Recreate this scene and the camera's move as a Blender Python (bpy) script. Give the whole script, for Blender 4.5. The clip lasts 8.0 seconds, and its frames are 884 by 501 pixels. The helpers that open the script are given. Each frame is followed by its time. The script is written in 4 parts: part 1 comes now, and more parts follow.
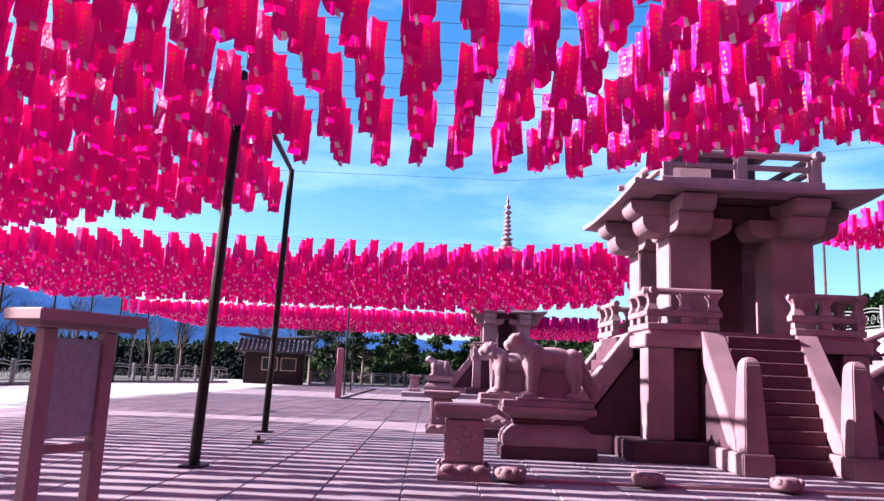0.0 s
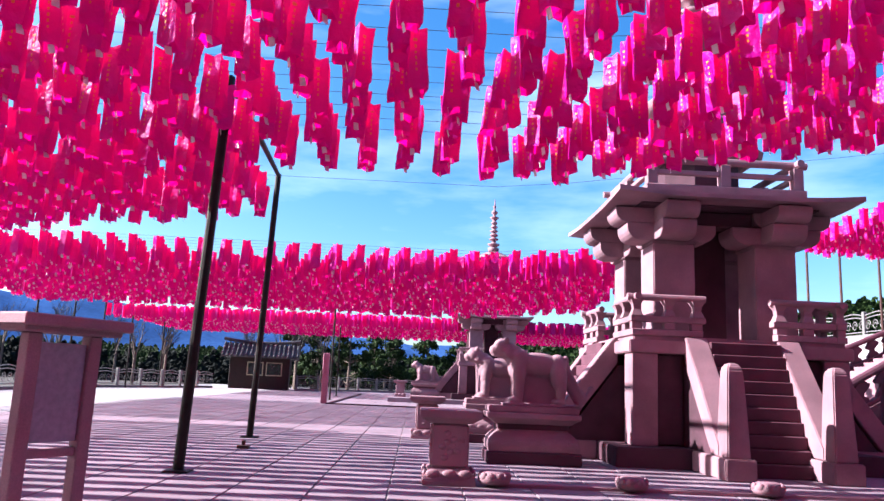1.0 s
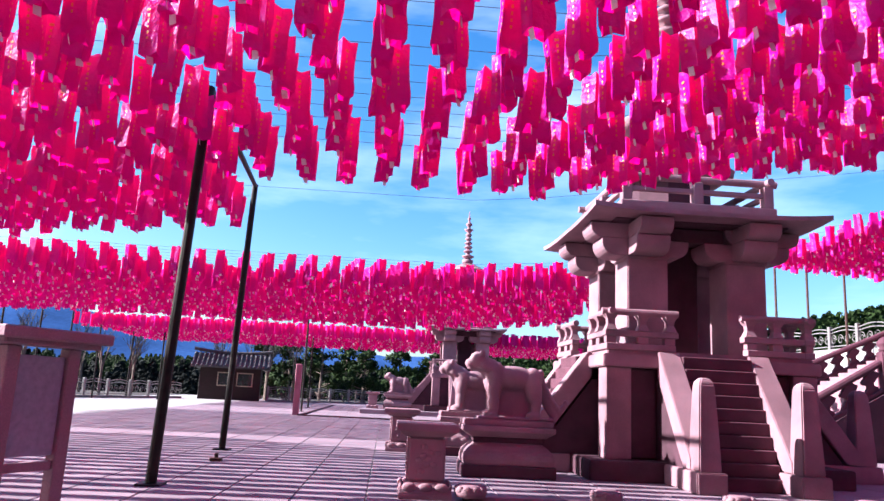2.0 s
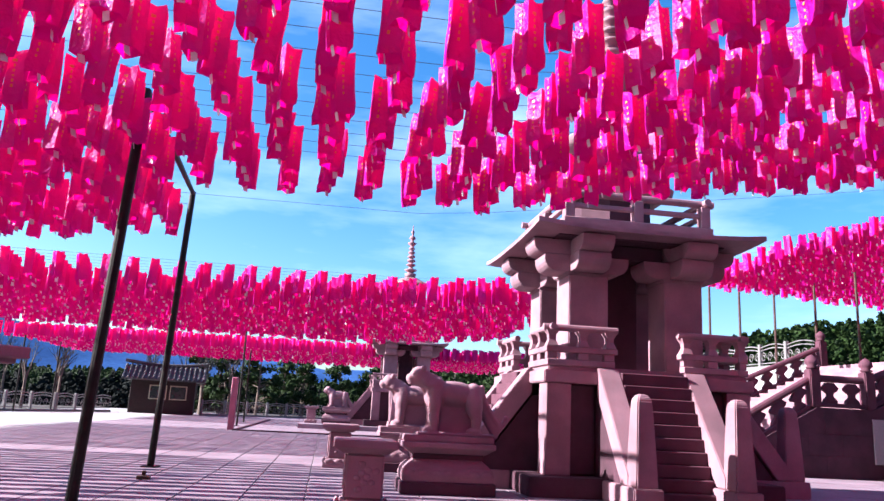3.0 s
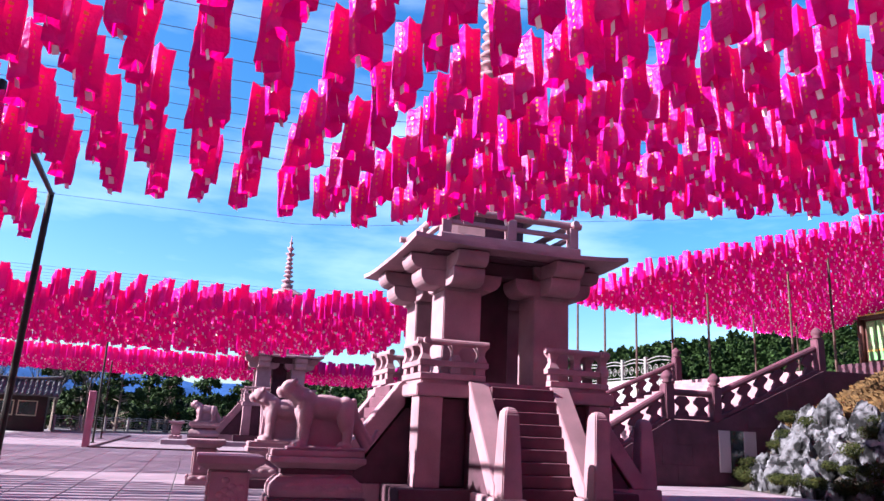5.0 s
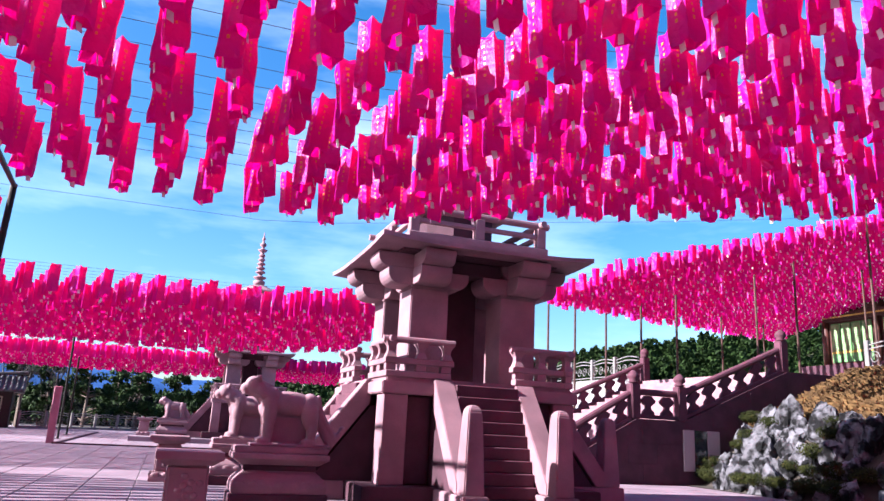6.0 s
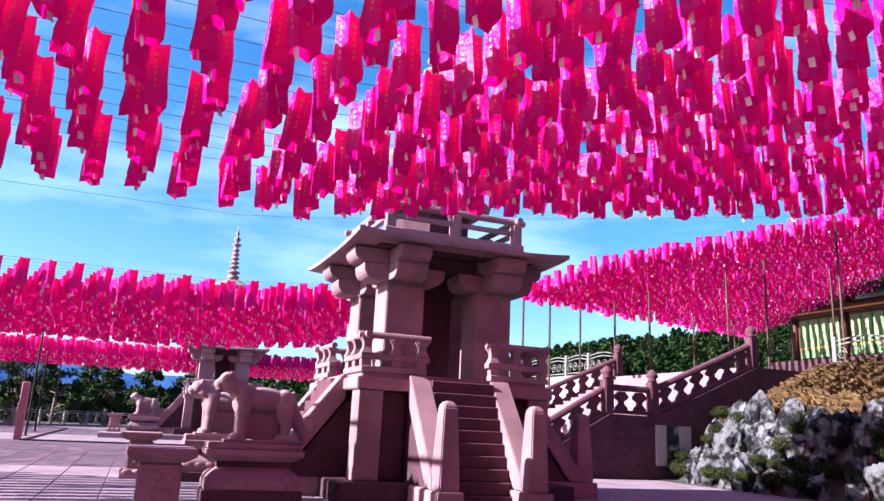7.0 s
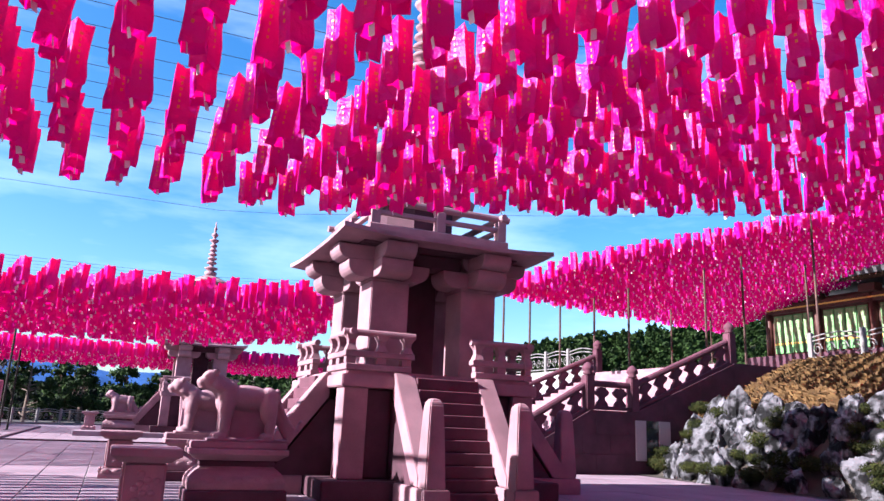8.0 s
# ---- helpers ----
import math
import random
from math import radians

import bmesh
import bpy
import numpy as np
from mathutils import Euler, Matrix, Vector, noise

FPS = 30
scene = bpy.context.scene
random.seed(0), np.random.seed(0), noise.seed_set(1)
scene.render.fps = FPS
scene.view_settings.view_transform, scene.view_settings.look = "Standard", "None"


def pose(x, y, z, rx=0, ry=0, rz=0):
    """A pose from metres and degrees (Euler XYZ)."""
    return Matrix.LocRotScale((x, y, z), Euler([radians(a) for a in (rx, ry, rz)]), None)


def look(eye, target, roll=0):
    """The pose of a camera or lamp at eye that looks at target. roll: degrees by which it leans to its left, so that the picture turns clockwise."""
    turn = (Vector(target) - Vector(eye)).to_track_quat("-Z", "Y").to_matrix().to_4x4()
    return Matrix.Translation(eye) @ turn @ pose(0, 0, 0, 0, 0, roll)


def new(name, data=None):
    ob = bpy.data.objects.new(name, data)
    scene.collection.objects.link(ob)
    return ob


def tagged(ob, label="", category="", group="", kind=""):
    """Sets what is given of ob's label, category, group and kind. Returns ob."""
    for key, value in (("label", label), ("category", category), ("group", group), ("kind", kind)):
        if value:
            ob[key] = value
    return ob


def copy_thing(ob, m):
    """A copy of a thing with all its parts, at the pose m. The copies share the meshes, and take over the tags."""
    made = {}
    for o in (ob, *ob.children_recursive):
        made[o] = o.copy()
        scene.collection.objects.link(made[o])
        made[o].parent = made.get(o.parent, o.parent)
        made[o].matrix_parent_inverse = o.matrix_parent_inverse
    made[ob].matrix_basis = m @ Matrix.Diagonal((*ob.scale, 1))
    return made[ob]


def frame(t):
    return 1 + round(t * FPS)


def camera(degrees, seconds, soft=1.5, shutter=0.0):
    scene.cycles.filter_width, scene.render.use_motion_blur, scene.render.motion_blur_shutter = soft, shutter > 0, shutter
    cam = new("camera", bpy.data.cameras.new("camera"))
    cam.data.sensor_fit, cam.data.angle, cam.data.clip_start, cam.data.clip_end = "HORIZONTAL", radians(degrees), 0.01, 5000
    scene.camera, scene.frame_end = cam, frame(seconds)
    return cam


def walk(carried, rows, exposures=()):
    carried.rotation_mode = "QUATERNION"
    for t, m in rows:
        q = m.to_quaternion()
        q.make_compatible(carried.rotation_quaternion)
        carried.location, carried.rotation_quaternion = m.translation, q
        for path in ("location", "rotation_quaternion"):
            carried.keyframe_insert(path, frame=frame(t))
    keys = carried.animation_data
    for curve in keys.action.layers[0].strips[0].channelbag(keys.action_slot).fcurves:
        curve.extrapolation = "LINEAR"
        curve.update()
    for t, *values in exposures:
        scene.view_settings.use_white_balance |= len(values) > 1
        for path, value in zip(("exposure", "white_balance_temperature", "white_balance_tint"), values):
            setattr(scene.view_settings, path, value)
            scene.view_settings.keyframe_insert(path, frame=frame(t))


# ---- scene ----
cam = camera(62.3, 8.0)
PATH = [
    (0, (-0.1, -0.321, 1.333), (-0.079, 1.652, 1.666), 2.4),
    (0.5, (-0.089, -0.295, 1.327), (-0.055, 1.676, 1.666), 2.6),
    (1, (-0.091, -0.37, 1.332), (-0.035, 1.598, 1.68), 2.5),
    (2.5, (-0.195, -0.429, 1.367), (-0.004, 1.521, 1.77), 3.0),
    (3, (-0.155, -0.296, 1.377), (0.124, 1.638, 1.802), 3.0),
    (3.5, (-0.213, -0.33, 1.38), (0.163, 1.584, 1.821), 2.8),
    (4, (-0.237, -0.375, 1.367), (0.231, 1.515, 1.823), 2.5),
    (4.5, (-0.18, -0.358, 1.366), (0.359, 1.51, 1.835), 2.6),
    (5, (-0.099, -0.374, 1.372), (0.492, 1.477, 1.848), 2.6),
    (6.5, (0.061, -0.525, 1.359), (0.742, 1.295, 1.831), 3.0),
    (7, (0.023, -0.48, 1.368), (0.74, 1.328, 1.835), 2.8),
    (7.5, (-0.048, -0.43, 1.387), (0.703, 1.365, 1.848), 2.6),
    (8, (-0.092, -0.372, 1.391), (0.683, 1.414, 1.85), 2.5),
]
walk(cam, [(t, look(eye, aim, roll)) for t, eye, aim, roll in PATH],
     exposures=[(0, 2.3, 5950, 14), (8, 2.3, 5950, 14)])

# ---- world, sun, exposure ----
SUN_AZ, SUN_EL = radians(-86), radians(31)      # azimuth from +y towards +x
sun_dir = Vector((math.sin(SUN_AZ) * math.cos(SUN_EL), math.cos(SUN_AZ) * math.cos(SUN_EL), math.sin(SUN_EL)))
world = bpy.data.worlds.new("sky")
scene.world = world
world.use_nodes = True
wn, wl = world.node_tree.nodes, world.node_tree.links
sky = wn.new("ShaderNodeTexSky")
sky.sky_type, sky.sun_disc = "NISHITA", False
sky.sun_elevation, sky.sun_rotation = SUN_EL, SUN_AZ
sky.air_density, sky.dust_density, sky.ozone_density = 1.0, 1.4, 3.0
# thin streaks of high cloud mixed into the sky
tc = wn.new("ShaderNodeTexCoord")
mp = wn.new("ShaderNodeMapping")
mp.inputs["Scale"].default_value = (1.6, 1.6, 6.5)
mp.inputs["Rotation"].default_value = (0.25, -0.12, 0.5)
cn = wn.new("ShaderNodeTexNoise")
cn.inputs["Scale"].default_value, cn.inputs["Detail"].default_value, cn.inputs["Roughness"].default_value = 1.5, 6, 0.55
cr = wn.new("ShaderNodeValToRGB")
cr.color_ramp.elements[0].position, cr.color_ramp.elements[1].position = 0.47, 0.8
cr.color_ramp.elements[1].color = (0.3, 0.3, 0.3, 1)
cm = wn.new("ShaderNodeMixRGB")
cm.inputs[2].default_value = (9.5, 10.6, 11.5, 1)
wl.new(tc.outputs["Generated"], mp.inputs["Vector"])
wl.new(mp.outputs["Vector"], cn.inputs["Vector"])
wl.new(cn.outputs["Fac"], cr.inputs["Fac"])
wl.new(cr.outputs["Color"], cm.inputs[0])
deep = wn.new("ShaderNodeHueSaturation")
deep.inputs["Saturation"].default_value, deep.inputs["Value"].default_value = 1.35, 1.0
wl.new(sky.outputs["Color"], deep.inputs["Color"])
wl.new(deep.outputs["Color"], cm.inputs[1])
bg = wn["Background"]
bg.inputs["Strength"].default_value = 0.057
wl.new(cm.outputs["Color"], bg.inputs["Color"])
sun = new("sun", bpy.data.lights.new("sun", "SUN"))
sun.data.energy, sun.data.angle, sun.data.color = 5.0, radians(0.55), (1.0, 0.93, 0.86)
sun.matrix_world = look(sun_dir * 60, (0, 0, 0))

# ---- materials ----
def mat(name, base, rough=0.8, metal=0.0, var=0.25, scale=3.0, fine=60.0, bump=0.3, spec=0.4, hue=None, per_object=0.0, island=False, spread=0.18):
    """A surface with stains at two scales, fine grain relief and, if asked, a shade of its own for every object."""
    m = bpy.data.materials.new(name)
    m.use_nodes = True
    n, l = m.node_tree.nodes, m.node_tree.links
    p = n["Principled BSDF"]
    p.inputs["Roughness"].default_value, p.inputs["Metallic"].default_value = rough, metal
    p.inputs["Specular IOR Level"].default_value = spec
    co = n.new("ShaderNodeTexCoord")
    big, small = n.new("ShaderNodeTexNoise"), n.new("ShaderNodeTexNoise")
    geo = n.new("ShaderNodeNewGeometry")
    for t, s in ((big, scale), (small, fine)):
        t.inputs["Scale"].default_value, t.inputs["Detail"].default_value = s, 5
        l.new(geo.outputs["Position"], t.inputs["Vector"])
    r = n.new("ShaderNodeValToRGB")
    dark = tuple(c * (1 - var) for c in base)
    light = tuple(min(1, c * (1 + var)) for c in (hue or base))
    r.color_ramp.elements[0].color, r.color_ramp.elements[1].color = (*dark, 1), (*light, 1)
    r.color_ramp.elements[0].position, r.color_ramp.elements[1].position = 0.5 - spread, 0.5 + spread
    l.new(big.outputs["Fac"], r.inputs["Fac"])
    mix = n.new("ShaderNodeMixRGB")
    mix.blend_type = "OVERLAY"
    mix.inputs[0].default_value = 0.35
    l.new(r.outputs["Color"], mix.inputs[1])
    l.new(small.outputs["Fac"], mix.inputs[2])
    out = mix.outputs["Color"]
    if per_object:
        src = n.new("ShaderNodeObjectInfo").outputs["Random"] if not island else geo.outputs["Random Per Island"]
        mr = n.new("ShaderNodeMapRange")
        mr.inputs["To Min"].default_value, mr.inputs["To Max"].default_value = 1 - per_object, 1 + per_object
        l.new(src, mr.inputs["Value"])
        hs = n.new("ShaderNodeHueSaturation")
        l.new(mr.outputs["Result"], hs.inputs["Value"])
        l.new(out, hs.inputs["Color"])
        out = hs.outputs["Color"]
    l.new(out, p.inputs["Base Color"])
    b = n.new("ShaderNodeBump")
    b.inputs["Strength"].default_value, b.inputs["Distance"].default_value = bump, 0.01
    l.new(small.outputs["Fac"], b.inputs["Height"])
    l.new(b.outputs["Normal"], p.inputs["Normal"])
    return m


def cloth(name, lit, through_col, thin=0.62):
    """Thin dyed fabric: part of the light goes through it."""
    m = bpy.data.materials.new(name)
    m.use_nodes = True
    n, l = m.node_tree.nodes, m.node_tree.links
    n.remove(n["Principled BSDF"])
    d, t, mx = n.new("ShaderNodeBsdfDiffuse"), n.new("ShaderNodeBsdfTranslucent"), n.new("ShaderNodeMixShader")
    g, mg = n.new("ShaderNodeBsdfGlossy"), n.new("ShaderNodeMixShader")
    g.inputs["Roughness"].default_value = 0.38
    mg.inputs[0].default_value = 0.015
    geo, no, bp = n.new("ShaderNodeNewGeometry"), n.new("ShaderNodeTexNoise"), n.new("ShaderNodeBump")
    no.inputs["Scale"].default_value, no.inputs["Detail"].default_value = 11, 4
    bp.inputs["Strength"].default_value, bp.inputs["Distance"].default_value = 0.8, 0.04
    l.new(geo.outputs["Position"], no.inputs["Vector"])
    l.new(no.outputs["Fac"], bp.inputs["Height"])
    hs = n.new("ShaderNodeHueSaturation")
    hs.inputs["Color"].default_value = (*lit, 1)
    mr = n.new("ShaderNodeMapRange")
    mr.inputs["To Min"].default_value, mr.inputs["To Max"].default_value = 0.8, 1.12
    l.new(geo.outputs["Random Per Island"], mr.inputs["Value"])
    l.new(mr.outputs["Result"], hs.inputs["Value"])
    l.new(hs.outputs["Color"], d.inputs["Color"])
    t.inputs["Color"].default_value = (*through_col, 1)
    for s in (d, t, g):
        l.new(bp.outputs["Normal"], s.inputs["Normal"])
    mx.inputs[0].default_value = thin
    l.new(d.outputs[0], mx.inputs[1])
    l.new(t.outputs[0], mx.inputs[2])
    l.new(mx.outputs[0], mg.inputs[1])
    l.new(g.outputs[0], mg.inputs[2])
    l.new(mg.outputs[0], n["Material Output"].inputs["Surface"])
    return m


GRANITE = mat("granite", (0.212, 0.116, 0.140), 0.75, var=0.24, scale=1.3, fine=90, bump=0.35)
# darker copy of the granite: shade on stairs and balustrades put into its colour
GRANITE_DIM = mat("granite_half_shaded", (0.072, 0.021, 0.036), 0.85, var=0.25, scale=2.0, fine=70, bump=0.45)
# darkest copy of the granite: shade of recesses and walls put into its colour
GRANITE_SHADED = mat("granite_shaded", (0.050, 0.016, 0.028), 0.85, var=0.28, scale=2.2, fine=70, bump=0.5)
PAVER = mat("paver_granite", (0.190, 0.138, 0.168), 0.7, var=0.14, scale=0.7, fine=80, bump=0.25, per_object=0.09, spec=0.3)
PAVER_STUFF = mat("paver_granite_far", (0.190, 0.138, 0.168), 0.7, var=0.14, scale=0.7, fine=80, bump=0.25, per_object=0.09, island=True, spec=0.3)
JOINT = mat("joint_sand", (0.24, 0.21, 0.20), 0.95, var=0.2, scale=3)
CONCRETE = mat("pale_concrete", (0.27, 0.25, 0.255), 0.85, var=0.12, scale=0.3, fine=30)
IRON = mat("dark_iron", (0.012, 0.009, 0.008), 0.5, 0.6, var=0.4, scale=6)
RUSTY = mat("brown_painted_steel", (0.05, 0.022, 0.018), 0.55, 0.3, var=0.35, scale=5)
WIRE = mat("wire", (0.05, 0.05, 0.06), 0.5, 0.5)
LANTERN = cloth("magenta_fabric", (0.57, 0.004, 0.36), (0.74, 0.0003, 0.165))
TAG = cloth("white_paper", (0.82, 0.80, 0.82), (0.7, 0.62, 0.66), 0.35)
GOLD = mat("orange_gold_print", (0.60, 0.14, 0.02), 0.5, var=0.1)
WOOD = mat("brown_painted_timber", (0.013, 0.005, 0.004), 0.7, var=0.3, scale=8, fine=120)
TILE = mat("dark_roof_tile", (0.045, 0.045, 0.05), 0.6, var=0.3, scale=4, per_object=0.15)
PLASTER = mat("cream_plaster", (0.33, 0.32, 0.22), 0.85, var=0.1)
GLASS = mat("dark_window_glass", (0.02, 0.025, 0.03), 0.08, spec=0.8, var=0.1, bump=0.0)
BOARD = mat("sign_panel_enamel", (0.22, 0.19, 0.25), 0.35, var=0.06, scale=1.5, fine=25, bump=0.05)
PINKPOST = mat("pink_painted_post", (0.36, 0.15, 0.20), 0.6, var=0.12)
BARK = mat("bark", (0.11, 0.08, 0.065), 0.9, var=0.35, scale=6, fine=40, bump=0.8)
NEEDLE = mat("pine_needles", (0.006, 0.017, 0.005), 0.7, var=0.45, scale=1.5, hue=(0.016, 0.030, 0.007), per_object=0.35, island=True, spec=0.08)
SCRUB = mat("dark_winter_scrub", (0.007, 0.009, 0.008), 0.9, var=0.4, scale=1.0, per_object=0.3, island=True, spec=0.08)
TWIG = mat("bare_twigs", (0.035, 0.03, 0.03), 0.9, var=0.3)
# near-black noise patches put the shade of crevices into the rock colour
ROCK = mat("garden_rock", (0.028, 0.027, 0.032), 0.85, var=0.85, scale=2.6, fine=16, bump=1.0, spread=0.07, hue=(0.055, 0.053, 0.06), per_object=0.22, spec=0.15)
BUSH = mat("clipped_shrub", (0.006, 0.011, 0.003), 0.8, var=0.4, scale=5, hue=(0.022, 0.024, 0.006), per_object=0.3, island=True, spec=0.08)
DRYGRASS = mat("dry_winter_grass", (0.075, 0.038, 0.013), 0.95, var=0.35, scale=2.5, fine=30, bump=1.0, hue=(0.11, 0.06, 0.02))
SOIL = mat("dark_soil", (0.035, 0.027, 0.022), 0.95, var=0.35, scale=1.5)
HILL = mat("wooded_hill", (0.014, 0.024, 0.012), 0.95, var=0.5, scale=0.05, fine=0.5, bump=0.6, hue=(0.03, 0.034, 0.015))
# blue of the distant haze is put into the hill's own colour
FAR_HILL = mat("haze_tinted_hill", (0.025, 0.06, 0.16), 1.0, var=0.25, scale=0.008, fine=0.12, bump=0.3, spec=0.0)
FENCE = mat("pale_fence_paint", (0.14, 0.13, 0.13), 0.6, var=0.12)
DOORGREEN = mat("green_lattice_door", (0.10, 0.25, 0.09), 0.6, var=0.15)
DANCHEONG = mat("ochre_painted_timber", (0.55, 0.36, 0.08), 0.6, var=0.2)
MAROON = mat("maroon_painted_timber", (0.055, 0.016, 0.013), 0.6, var=0.25)

# ---- mesh helpers ----
def part(name, bm, material, parent=None, label="", smooth=False):
    """Links a bmesh as one mesh object, under a thing or part if given."""
    me = bpy.data.meshes.new(name)
    bm.to_mesh(me)
    bm.free()
    me.materials.append(material)
    if smooth:
        me.polygons.foreach_set("use_smooth", [True] * len(me.polygons))
    ob = new(name, me)
    ob.parent = parent
    if label:
        tagged(ob, label)
    return ob


def thing(name, label, category, m=None, group="", kind=""):
    ob = tagged(new(name), label, category, group, kind)
    if m is not None:
        ob.matrix_basis = m
    return ob


def box(bm, x0, x1, y0, y1, z0, z1, m=None, taper=0.0):
    """A box; taper draws its top in by that much on every side."""
    t = taper
    co = [(x0, y0, z0), (x1, y0, z0), (x1, y1, z0), (x0, y1, z0),
          (x0 + t, y0 + t, z1), (x1 - t, y0 + t, z1), (x1 - t, y1 - t, z1), (x0 + t, y1 - t, z1)]
    v = [bm.verts.new(m @ Vector(c) if m else c) for c in co]
    for f in ((3, 2, 1, 0), (4, 5, 6, 7), (0, 1, 5, 4), (1, 2, 6, 5), (2, 3, 7, 6), (3, 0, 4, 7)):
        bm.faces.new([v[i] for i in f])
    return v


def bevel(bm, w=0.012, seg=2):
    bmesh.ops.bevel(bm, geom=bm.edges[:], offset=w, segments=seg, affect="EDGES", clamp_overlap=True)
    return bm


def boxes(*args, w=0.012, seg=1):
    bm = bmesh.new()
    for a in args:
        box(bm, *a)
    return bevel(bm, w, seg) if w else bm


def lathe(bm, profile, n=16, cx=0.0, cy=0.0, turn=0.0, cap=True):
    """A turned body from (radius, height) pairs."""
    rings = []
    for r, z in profile:
        rings.append([bm.verts.new((cx + r * math.cos(turn + 2 * math.pi * k / n), cy + r * math.sin(turn + 2 * math.pi * k / n), z)) for k in range(n)])
    for a, b in zip(rings, rings[1:]):
        for k in range(n):
            bm.faces.new((a[k], a[(k + 1) % n], b[(k + 1) % n], b[k]))
    if cap:
        bm.faces.new(rings[0][::-1])
        bm.faces.new(rings[-1])
    return bm


def tube(bm, a, b, r0, r1=None, n=8):
    """A straight round bar from a to b."""
    a, b = Vector(a), Vector(b)
    r1 = r0 if r1 is None else r1
    q = (b - a).to_track_quat("Z", "Y")
    ra = [bm.verts.new(a + q @ Vector((r0 * math.cos(2 * math.pi * k / n), r0 * math.sin(2 * math.pi * k / n), 0))) for k in range(n)]
    rb = [bm.verts.new(b + q @ Vector((r1 * math.cos(2 * math.pi * k / n), r1 * math.sin(2 * math.pi * k / n), 0))) for k in range(n)]
    for k in range(n):
        bm.faces.new((ra[k], ra[(k + 1) % n], rb[(k + 1) % n], rb[k]))
    bm.faces.new(ra[::-1])
    bm.faces.new(rb)
    return bm


def sweep(bm, pts, r, n=5):
    """One continuous round bar along a line of points."""
    pts = [Vector(p) for p in pts]
    rings = []
    for k, p in enumerate(pts):
        d = pts[min(k + 1, len(pts) - 1)] - pts[max(k - 1, 0)]
        q = d.to_track_quat("Z", "Y")
        rings.append([bm.verts.new(p + q @ Vector((r * math.cos(2 * math.pi * j / n), r * math.sin(2 * math.pi * j / n), 0))) for j in range(n)])
    for a, b in zip(rings, rings[1:]):
        for j in range(n):
            bm.faces.new((a[j], a[(j + 1) % n], b[(j + 1) % n], b[j]))
    bm.faces.new(rings[0][::-1])
    bm.faces.new(rings[-1])
    return bm


def prism(bm, outline, depth0, depth1, axis="y"):
    """A flat outline of (u, z) pairs pushed from depth0 to depth1 along an axis."""
    def at(u, z, d):
        return (u, d, z) if axis == "y" else (d, u, z)
    a = [bm.verts.new(at(u, z, depth0)) for u, z in outline]
    b = [bm.verts.new(at(u, z, depth1)) for u, z in outline]
    n = len(outline)
    bm.faces.new(a)
    bm.faces.new(b[::-1])
    for k in range(n):
        bm.faces.new((a[k], b[k], b[(k + 1) % n], a[(k + 1) % n]))
    bmesh.ops.recalc_face_normals(bm, faces=bm.faces[:])
    return bm

# ---- ground ----
def sheet(name, x0, x1, y0, y1, nx, ny, height, material, label, category):
    bm = bmesh.new()
    grid = [[bm.verts.new((x0 + (x1 - x0) * i / nx, y0 + (y1 - y0) * j / ny, height(x0 + (x1 - x0) * i / nx, y0 + (y1 - y0) * j / ny))) for i in range(nx + 1)] for j in range(ny + 1)]
    for j in range(ny):
        for i in range(nx):
            bm.faces.new((grid[j][i], grid[j][i + 1], grid[j + 1][i + 1], grid[j + 1][i]))
    return tagged(part(name, bm, material, smooth=True), label, category, kind="structure")


TERRACE = 4.1
sheet("ground", -2500, 2500, -2500, 2500, 2, 2, lambda x, y: -0.06, SOIL, "brown earth under and far beyond the paved plaza", "ground")
bm = boxes((-19.5, 26, -30, 72, -0.05, -0.012), w=0)
pavement = tagged(part("pavement", bm, JOINT), "temple plaza of square pale granite pavers with dark joints", "pavement", kind="structure")
# sunlit ground past the canopy's shade, painted as a paler strip
bm = boxes((-19.4, -10.9, -25, 71, -0.011, 0.006), w=0)
tagged(part("pavement_sunlit_strip", bm, CONCRETE), "sunlit outer ground of the plaza, its brightness put in as a paler strip", "pavement", kind="structure")

# ---- pagoda ----
def ring_sym(k):
    return Matrix.Rotation(k * math.pi / 2, 4, "Z")


def bracket(bm, x, y, along_x, half, w, z0, z1):
    """A beam with quarter-round lower ends, centred at x, y."""
    h, r = z1 - z0, (z1 - z0) * 0.72
    arc = [(half - r + r * math.sin(a), z1 - (h - r) - r * math.cos(a)) for a in [i * math.pi / 10 for i in range(6)]]
    out = [(u, z) for u, z in arc] + [(half, z1)]
    outline = [(-u, z) for u, z in reversed(out)] + out
    c, d = (x, y) if along_x else (y, x)
    prism(bm, [(c + u, z) for u, z in outline], d - w / 2, d + w / 2, "y" if along_x else "x")


